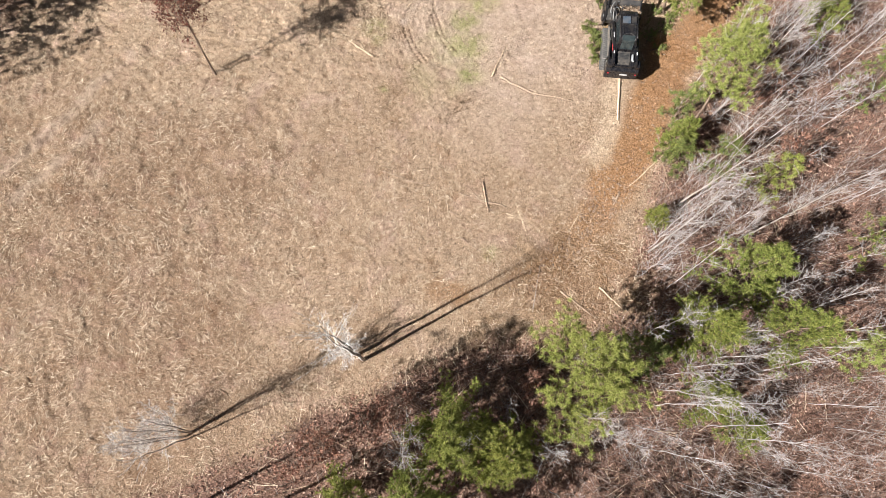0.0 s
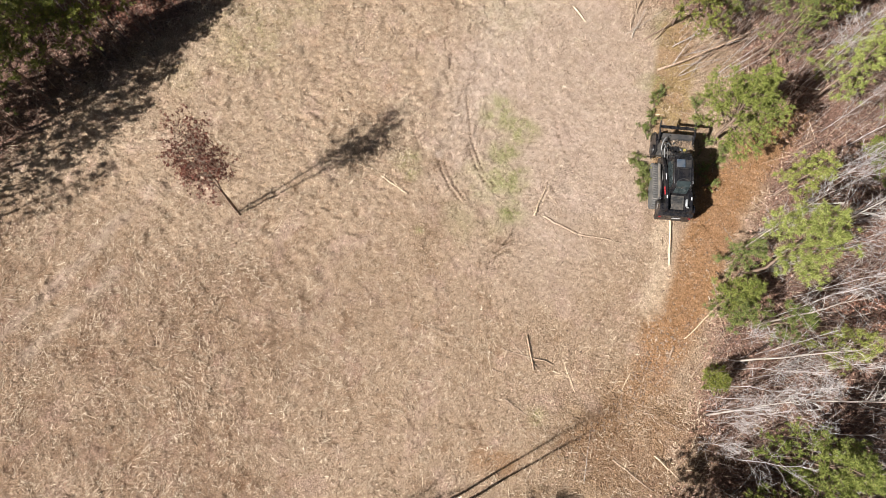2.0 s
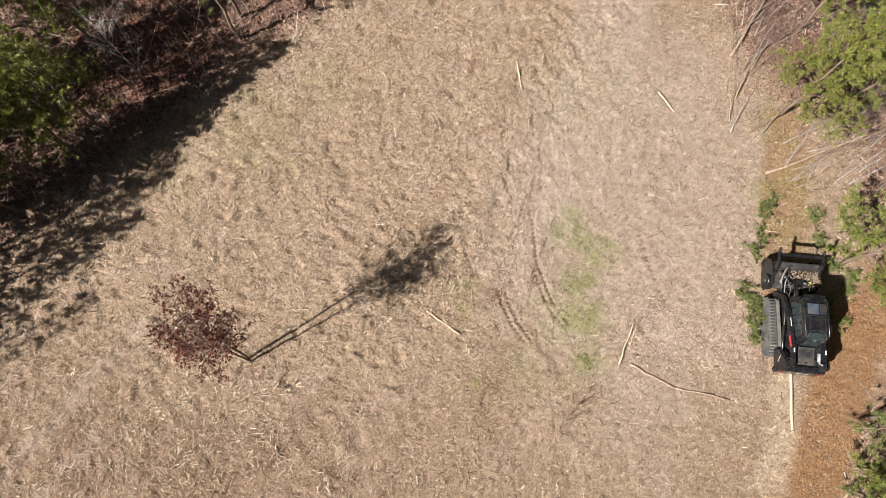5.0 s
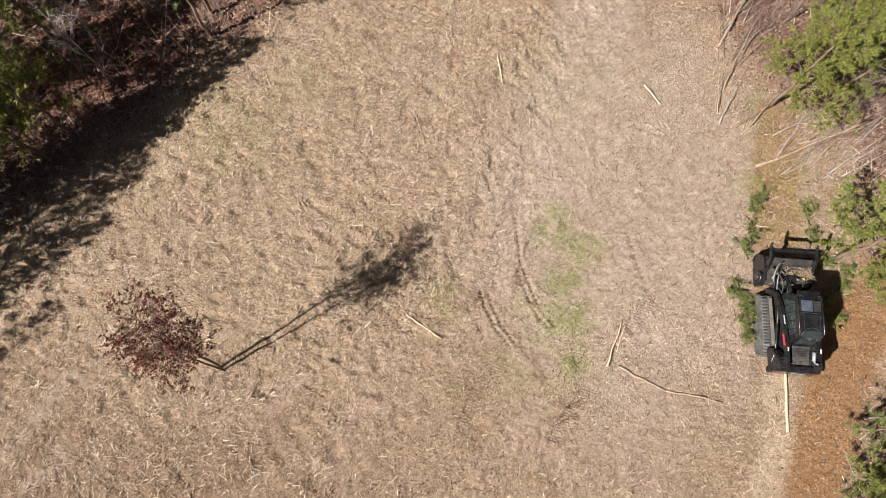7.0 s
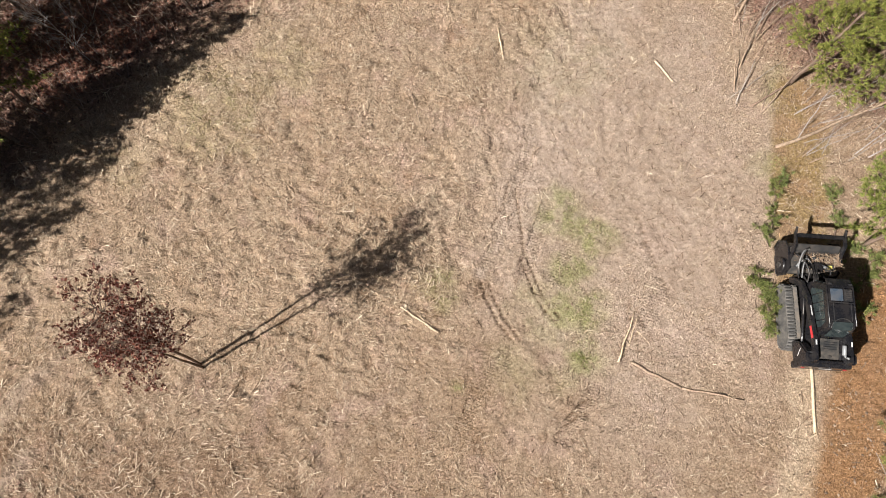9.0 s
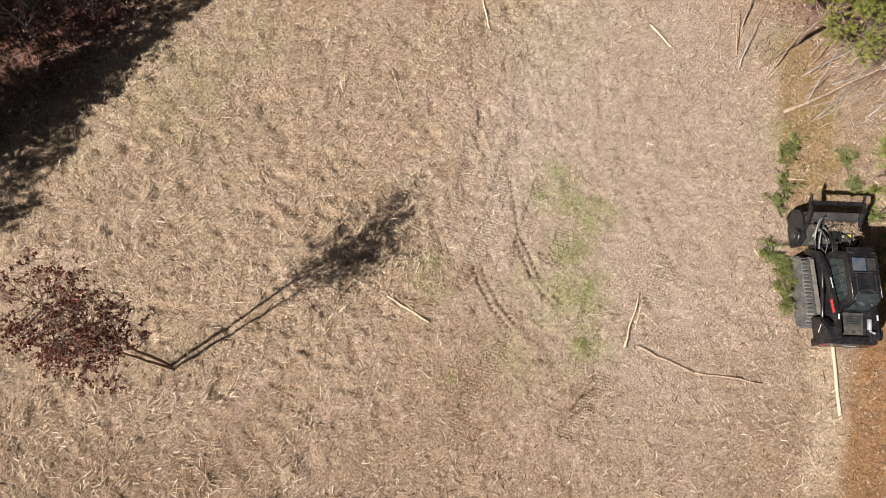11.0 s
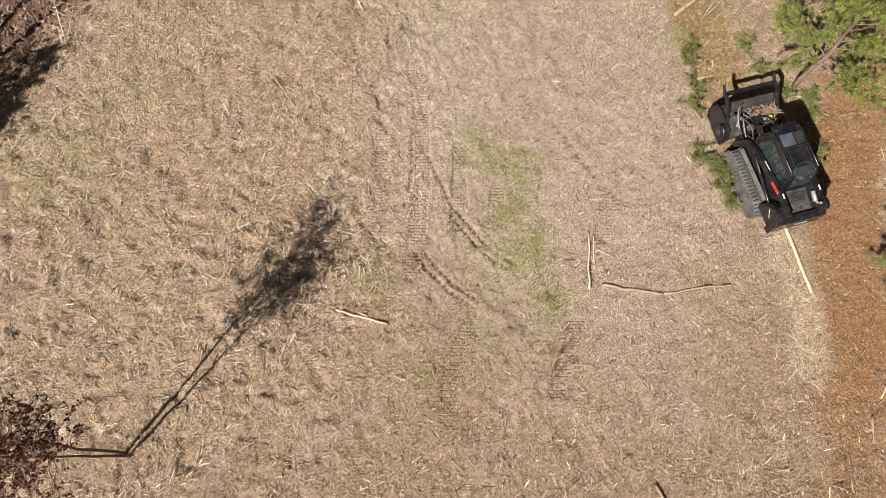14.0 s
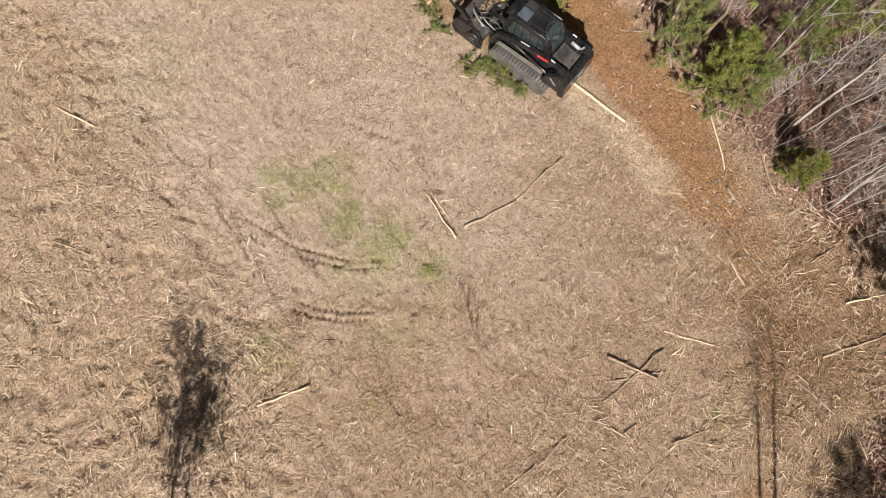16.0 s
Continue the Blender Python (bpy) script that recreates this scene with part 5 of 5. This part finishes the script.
def belt(outline, x0, x1, thick):
    """A closed band with that outer outline."""
    n = len(outline)
    c = np.array(outline)
    t = np.roll(c, -1, 0) - np.roll(c, 1, 0)
    t /= np.linalg.norm(t, axis=1, keepdims=True)
    inner = c + np.stack([-t[:, 1], t[:, 0]], axis=1) * thick
    rings = [np.column_stack([np.full(n, x), p]) for x, p in ((x0, c), (x1, c), (x1, inner), (x0, inner))]
    k = np.arange(n)
    faces = [np.stack([k + a * n, (k + 1) % n + a * n, (k + 1) % n + b * n, k + b * n], axis=1) for a, b in ((0, 1), (1, 2), (2, 3), (3, 0))]
    return np_mesh("belt", np.concatenate(rings), np.concatenate(faces))


def loader():
    root = new("track_loader")
    tagged(root, "black dusty tracked loader with a mulcher head and red stripe", "loader")
    P = lambda name, mesh, mat, parent=root, label="": part(name, mesh, mat, parent, label)
    P("chassis", prism([(0.35, 0.32), (2.85, 0.32), (3.0, 0.5), (2.95, 0.95), (0.4, 0.95), (0.25, 0.6)], -0.52, 0.52), M_BLACK)
    # tracks
    ring = [(cy + r * math.cos(a), cz + r * math.sin(a)) for cy, cz, r in ((0.93, 0.31, 0.30), (2.62, 0.33, 0.32), (1.05, 0.44, 0.24)) for a in np.linspace(0, 2 * math.pi, 28, endpoint=False)]
    out = hull(ring)
    loop = out + out[:1]
    seg = [math.dist(loop[k], loop[k + 1]) for k in range(len(out))]
    total = sum(seg)
    pad_mesh = None
    for side in (-1, 1):
        x0, x1 = sorted((side * 0.50, side * 1.0))
        track = P("track", belt(out, x0, x1, 0.035), M_RUBBER, root, "dusty grey rubber track")
        count = 44
        for k in range(count):
            for half in (-1, 1):
                s = total * ((k + (0.5 if half > 0 else 0.0)) % count) / count
                j = 0
                while s > seg[j] and j < len(seg) - 1:
                    s -= seg[j]
                    j += 1
                (ay, az), (by, bz) = loop[j], loop[j + 1]
                f = s / max(seg[j], 1e-9)
                ty, tz = (by - ay) / max(seg[j], 1e-9), (bz - az) / max(seg[j], 1e-9)
                if pad_mesh is None:
                    bm = box((0.235, 0.07, 0.05), (0, 0, 0), 0)
                    for v in bm.verts:
                        if v.co.z > 0:
                            v.co.y *= 0.65
                    pad_mesh = bpy.data.meshes.new("tread_block")
                    bm.to_mesh(pad_mesh)
                    bm.free()
                    pad_mesh.materials.append(M_RUBBER)
                ob = new("tread_block", pad_mesh)
                ob.parent = track
                up = Vector((0, tz, -ty))
                ob.matrix_basis = Matrix.Translation(Vector((side * 0.75 + half * 0.122, ay + (by - ay) * f, az + (bz - az) * f)) + up * 0.012) @ Matrix((((1, 0, 0, 0)), (0, ty, up.y, 0), (0, tz, up.z, 0), (0, 0, 0, 1)))
        cy0, cz0 = sum(p[0] for p in out) / len(out), sum(p[1] for p in out) / len(out)
        inner = [(cy0 + (py - cy0) * 0.955, cz0 + (pz - cz0) * 0.90) for py, pz in out]
        P("track_side", prism(inner, *sorted((side * 0.945, side * 0.975)), 0), M_RUBBER, track, "dust-caked track side")
        for cy, cz, r in ((0.93, 0.31, 0.25), (2.62, 0.33, 0.27), (1.3, 0.17, 0.13), (1.62, 0.17, 0.13), (1.95, 0.17, 0.13), (2.26, 0.17, 0.13), (1.05, 0.46, 0.17)):
            P("roller", rod((side * 0.60, cy, cz), (side * 0.93, cy, cz), r, 18), M_STEEL, track)
        P("track_frame", prism([(1.0, 0.25), (2.5, 0.25), (2.4, 0.5), (1.3, 0.55)], side * 0.52, side * 0.66), M_BLACK)
    # engine compartment and rear
    P("engine_cover", prism([(0.12, 0.6), (1.12, 0.6), (1.12, 1.34), (0.95, 1.38), (0.22, 1.24), (0.12, 1.1)], -0.50, 0.50, 0.03), M_BLACK)
    hood = P("hood", prism([(0.28, 1.262), (0.94, 1.388), (0.94, 1.42), (0.28, 1.294)], -0.36, 0.30, 0.008), M_HOOD, root, "dust-covered steel engine hood")
    for k in range(4):
        y = 0.60 + 0.075 * k
        P("slat", box((0.46, 0.02, 0.014), (-0.03, y, 1.366 + 0.19 * (y - 0.60)), 0.003, (11, 0, 0)), M_DARK, hood)
    P("latch", box((0.10, 0.05, 0.03), (-0.03, 0.36, 1.335), 0.008, (11, 0, 0)), M_STEEL, hood)
    P("muffler", rod((0.40, 0.42, 1.44), (0.40, 0.74, 1.50), 0.065, 16), M_GREYPAINT, root, "pale grey muffler")
    P("exhaust", np_mesh("exhaust", *tubes(*(lambda q: (q[:-1], q[1:]))(np.array([(0.40, 0.42, 1.44), (0.42, 0.34, 1.50), (0.42, 0.30, 1.62)], float)), 0.034, 0.034, 10, True), smooth=True), M_GREYPAINT)
    for sx in (-1, 1):
        P("deck_frame", prism([(0.16, 1.24), (1.10, 1.42), (1.22, 1.78), (1.16, 1.80), (1.04, 1.52), (0.16, 1.36)], *sorted((sx * 0.44, sx * 0.53)), 0.014), M_BLACK)
    P("deck_frame", box((0.98, 0.09, 0.10), (0, 0.18, 1.30), 0.02), M_BLACK)
    bumper = P("rear_bumper", prism([(-0.02, 0.52), (0.2, 0.5), (0.26, 1.0), (0.16, 1.16), (0.02, 1.1)], -0.88, 0.88, 0.025), M_BLACK)
    P("number_plate", box((0.42, 0.008, 0.10), (0.12, -0.012, 0.86), 0.002), M_WHITE, bumper, "pale marking bar")
    for sx in (-1, 1):
        P("tail_light", box((0.11, 0.02, 0.055), (sx * 0.74, -0.012, 0.93), 0.006), M_RED, bumper, "small red tail light")
    # towers, arms
    for sx in (-1, 1):
        a, b = sorted((sx * 0.56, sx * 0.88))
        tower = P("tower", prism([(0.10, 0.62), (0.92, 0.62), (0.82, 1.08), (0.45, 1.42), (0.14, 1.40)], a, b, 0.05), M_BLACK)
        P("marking", box((0.012, 0.30, 0.035), (sx * 0.875, 0.48, 1.02), 0.002, (38, 0, 0)), M_WHITE, tower, "white lettered bar")
        a, b = sorted((sx * 0.53, sx * 0.67))
        arm = P("lift_arm", prism([(0.12, 1.34), (0.20, 1.52), (0.9, 1.56), (2.35, 1.36), (2.95, 1.08), (3.22, 0.55), (3.22, 0.40), (3.05, 0.40), (2.78, 0.92), (2.25, 1.18), (0.9, 1.36)], a, b, 0.018), M_BLACK)
        P("stripe", box((0.012, 0.42, 0.10), (sx * 0.677, 1.12, 1.44), 0.003, (-7.9, 0, 0)), M_RED, arm, "bright red stripe")
        P("marking", box((0.05, 0.16, 0.008), (sx * 0.61, 0.78, 1.562), 0.002, (3, 0, 0)), M_WHITE, arm, "white lettered bar")
        P("marking", box((0.035, 0.34, 0.008), (sx * 0.61, 1.86, 1.436), 0.002, (-7.9, 0, 0)), M_WHITE, arm, "white lettered bar")
        P("lift_cylinder", rod((sx * 0.74, 0.62, 0.95), (sx * 0.70, 1.75, 1.12), 0.048), M_BLACK)
        P("piston_rod", rod((sx * 0.70, 1.75, 1.12), (sx * 0.69, 2.30, 1.20), 0.026), M_STEEL)
        P("side_fender", prism([(0.95, 0.86), (2.75, 0.80), (2.85, 0.72), (2.85, 0.78), (2.76, 0.86), (0.95, 0.93)], *sorted((sx * 0.69, sx * 0.80)), 0.006), M_FENDER, root, "dust-caked grey fender")
        P("tilt_cylinder", rod((sx * 0.40, 2.95, 0.98), (sx * 0.36, 3.32, 0.72), 0.04), M_STEEL)
    # cab
    cab = P("cab", prism([(1.06, 0.92), (2.82, 0.92), (2.92, 1.30), (2.66, 1.98), (2.56, 2.04), (1.42, 2.06), (1.20, 1.98), (1.02, 1.50)], -0.46, 0.46, 0.035), M_BLACK)
    P("windscreen", prism([(2.915, 1.36), (2.93, 1.37), (2.70, 1.95), (2.685, 1.94)], -0.38, 0.38, 0.004), M_GLASS, cab, "dark teal front window")
    P("roof_hatch", box((0.42, 0.40, 0.03), (-0.14, 2.30, 2.058), 0.012), SKY_PANEL, cab, "blue-grey roof hatch")
    P("roof_plate", box((0.76, 0.56, 0.028), (0.0, 1.72, 2.066), 0.014), M_BLACK, cab)
    for x in (-0.30, 0.30):
        P("roof_rib", box((0.035, 0.60, 0.03), (x, 1.72, 2.085), 0.01), M_DARK, cab)
    P("roof_rib", box((0.84, 0.03, 0.03), (0.0, 2.045, 2.07), 0.008), M_DARK, cab)
    vent = P("roof_vent", box((0.26, 0.40, 0.05), (0.24, 2.30, 2.07), 0.012), M_DARK, cab)
    for k in range(5):
        P("slat", box((0.22, 0.022, 0.02), (0.24, 2.16 + 0.07 * k, 2.10), 0.004), M_STEEL, vent)
    P("rear_window", prism([(1.005, 1.54), (1.175, 1.96), (1.185, 1.975), (1.40, 2.066), (1.405, 2.074), (1.165, 1.988), (0.993, 1.545)], -0.33, 0.33, 0.003), M_GLASS, cab, "teal rear window")
    arch = [(0.36 * math.cos(a), 1.22 + 0.30 * math.sin(a)) for a in np.linspace(0, math.pi, 13)]
    pts = np.array([(x, y, 1.96 + 0.118 * (y - 1.22) / 0.30 + 0.012) for x, y in arch])
    P("window_hoop", np_mesh("hoop", *tubes(pts[:-1], pts[1:], 0.018, 0.018, 8), smooth=True), M_STEEL, cab)
    P("wiper", rod((-0.05, 1.10, 1.86), (0.20, 1.30, 2.03), 0.010, 8), M_STEEL, cab)
    P("brow", prism([(2.60, 1.98), (2.84, 1.94), (2.86, 1.99), (2.62, 2.07)], -0.42, 0.42, 0.012), M_BLACK, cab)
    for sx in (-1, 1):
        P("side_window", prism([(1.34, 1.26), (2.62, 1.26), (2.66, 1.36), (2.48, 1.86), (1.42, 1.86), (1.28, 1.60)], *sorted((sx * 0.455, sx * 0.468)), 0.004), M_GLASS, cab)
        for k in range(4):
            P("window_bar", box((0.02, 0.025, 0.60), (sx * 0.472, 1.50 + 0.30 * k, 1.56), 0.004), M_BLACK, cab)
        P("roof_edge", rod((sx * 0.45, 1.30, 2.04), (sx * 0.45, 2.62, 2.02), 0.03, 10), M_BLACK, cab)
        P("work_light", box((0.13, 0.07, 0.09), (sx * 0.34, 2.66, 2.05), 0.015), M_DARK, cab)
        P("grab_rail", rod((sx * 0.46, 1.12, 1.72), (sx * 0.47, 1.12, 1.14), 0.018, 10), M_BLACK, cab)
    P("mirror", box((0.05, 0.10, 0.17), (0.55, 2.70, 1.72), 0.02), M_DARK)
    # mulcher head
    head = P("mulcher", prism([(3.36, 0.35), (4.20, 0.62), (4.40, 0.80), (4.24, 0.92), (3.50, 0.90), (3.30, 0.70)], -0.92, 0.92, 0.02), M_HOOD, root, "scuffed steel mulcher housing")
    P("deck_rib", box((1.7, 0.05, 0.06), (0, 3.92, 0.935), 0.01), M_BLACK, head)
    P("deck_rib", box((0.05, 0.5, 0.07), (0.30, 3.68, 0.94), 0.01), M_BLACK, head)
    P("deck_rib", box((0.05, 0.5, 0.07), (-0.32, 3.68, 0.94), 0.01), M_BLACK, head)
    P("sticker", box((0.17, 0.13, 0.006), (0.44, 3.50, 1.052), 0.001), M_YELLOW, head, "yellow warning sticker")
    P("pipe_bend", hose([(-0.7, 3.50, 0.95), (-0.66, 3.62, 1.12), (-0.45, 3.72, 1.14), (-0.34, 3.86, 1.0)], 0.032), M_GREYPAINT, head)
    P("valve", rod((-0.10, 3.80, 0.95), (-0.10, 3.80, 1.10), 0.05, 12), M_STEEL, head)
    P("valve", rod((0.26, 3.50, 0.95), (0.26, 3.50, 1.06), 0.04, 12), M_GREYPAINT, head)
    P("bracket", prism([(3.40, 0.92), (3.60, 0.92), (3.56, 1.14), (3.44, 1.14)], -0.46, -0.40, 0.006), M_BLACK, head)
    P("bracket", prism([(3.40, 0.92), (3.60, 0.92), (3.56, 1.14), (3.44, 1.14)], -0.26, -0.20, 0.006), M_BLACK, head)
    P("motor_block", box((0.34, 0.3, 0.2), (0.02, 3.50, 1.0), 0.04), M_BLACK, head)
    P("motor_block", box((0.30, 0.22, 0.14), (0.46, 3.50, 0.98), 0.02), M_HOOD, head)
    for sx in (-1, 1):
        P("end_plate", prism([(3.30, 0.18), (4.42, 0.16), (4.58, 0.42), (4.44, 0.86), (4.15, 0.98), (3.42, 0.95), (3.24, 0.66)], *sorted((sx * 0.93, sx * 0.99)), 0.008), M_BLACK, head)
        P("skid_shoe", box((0.07, 0.7, 0.05), (sx * 0.96, 3.72, 0.15), 0.012), M_STEEL, head)
        P("guard_arm", prism([(3.70, 0.90), (3.84, 0.90), (4.30, 1.22), (4.62, 1.26), (4.62, 1.36), (4.22, 1.36)], *sorted((sx * 0.86, sx * 0.93)), 0.012), M_BLACK, head)
        P("guard_brace", rod((sx * 0.88, 4.18, 1.22), (sx * 0.9, 4.2, 0.88), 0.032, 10), M_BLACK, head)
        P("spike", prism([(4.58, 1.24), (4.80, 1.40), (4.76, 1.47), (4.55, 1.38)], *sorted((sx * 0.87, sx * 0.92)), 0.008), M_BLACK, head)
    P("belt_cover", rod((-1.10, 3.62, 0.56), (-0.985, 3.62, 0.56), 0.27, 26), M_BLACK, head, "round black drive cover")
    P("cover_hub", rod((-1.13, 3.62, 0.56), (-1.095, 3.62, 0.56), 0.12, 18), M_STEEL, head)
    P("guard_bar", box((1.74, 0.13, 0.10), (0, 4.52, 1.30), 0.02), M_BLACK, head)
    P("push_plate", prism([(4.02, 0.93), (4.14, 0.95), (4.30, 1.10), (4.26, 1.14), (4.08, 1.02)], -0.86, 0.86, 0.01), M_STEEL, head, "scuffed grey push plate")
    P("rotor", rod((-0.88, 4.25, 0.38), (0.88, 4.25, 0.38), 0.20, 20), M_STEEL, head, "toothed steel rotor")
    for k in range(26):
        a = k * 2.4
        x = -0.82 + 1.64 * k / 25
        P("rotor_tooth", box((0.05, 0.06, 0.07), (x, 4.25 + 0.22 * math.cos(a), 0.38 + 0.22 * math.sin(a)), 0.008, (math.degrees(a) - 90, 0, 0)), M_STEEL, head)
    P("coupler", box((1.02, 0.12, 0.48), (0, 3.24, 0.55), 0.02), M_BLACK)
    for k, x in enumerate((-0.22, -0.15, -0.08)):
        P("hose", hose([(x - 0.22, 2.6, 1.34), (x - 0.20, 3.0, 1.42), (x - 0.05, 3.3, 1.18), (x + 0.08, 3.52, 1.06)], 0.019), M_DARK)
    P("hose", hose([(-0.5, 3.1, 0.9), (-0.62, 3.4, 1.18), (-0.45, 3.75, 1.15), (-0.2, 3.6, 1.02)], 0.02), M_GREYPAINT)
    P("hose", hose([(-0.62, 3.2, 0.9), (-0.78, 3.5, 1.2), (-0.6, 3.95, 1.24), (-0.3, 4.1, 1.12)], 0.026), M_GREYPAINT)
    P("hose", hose([(-0.45, 2.9, 1.1), (-0.5, 3.2, 1.3), (-0.62, 3.6, 1.28), (-0.72, 3.9, 1.05)], 0.022), M_STEEL)
    P("hose", hose([(0.2, 2.95, 1.0), (0.32, 3.2, 1.22), (0.3, 3.45, 1.15), (0.15, 3.55, 1.08)], 0.022), M_DARK)
    P("hose", hose([(-0.55, 3.1, 0.8), (-0.75, 3.3, 1.08), (-0.66, 3.7, 1.2), (-0.5, 4.05, 1.3)], 0.018), M_STEEL)
    return root


machine = loader()
LX, LY, LH = 20.42, 2.15, 2.0
machine.matrix_basis = pose(LX, LY, 0.0, 0, 0, LH) @ Matrix.Diagonal((0.90, 0.95, 1.05, 1))


def deck_debris():
    r = np.random.default_rng(91)
    n = 520
    m = machine.matrix_basis
    x, y = np.clip(r.normal(0.35, 0.4, n), -0.85, 0.85), r.uniform(3.42, 4.0, n)
    mid = np.array([m @ Vector((a, b, 0.93 + 0.11 * r.random() ** 2)) for a, b in zip(x, y)])
    ang = r.random(n) * 6.28
    d = np.stack([np.cos(ang), np.sin(ang), r.normal(0, 0.12, n)], axis=1) * r.uniform(0.03, 0.14, n)[:, None]
    me = np_mesh("twig_debris", *tubes(mid - d, mid + d, 0.006, 0.004, 3))
    me.materials.append(M_CHIP)
    tagged(new("twig_debris", me), "pale twig scraps lying on the mulcher deck", "twigs", kind="stuff")


deck_debris()
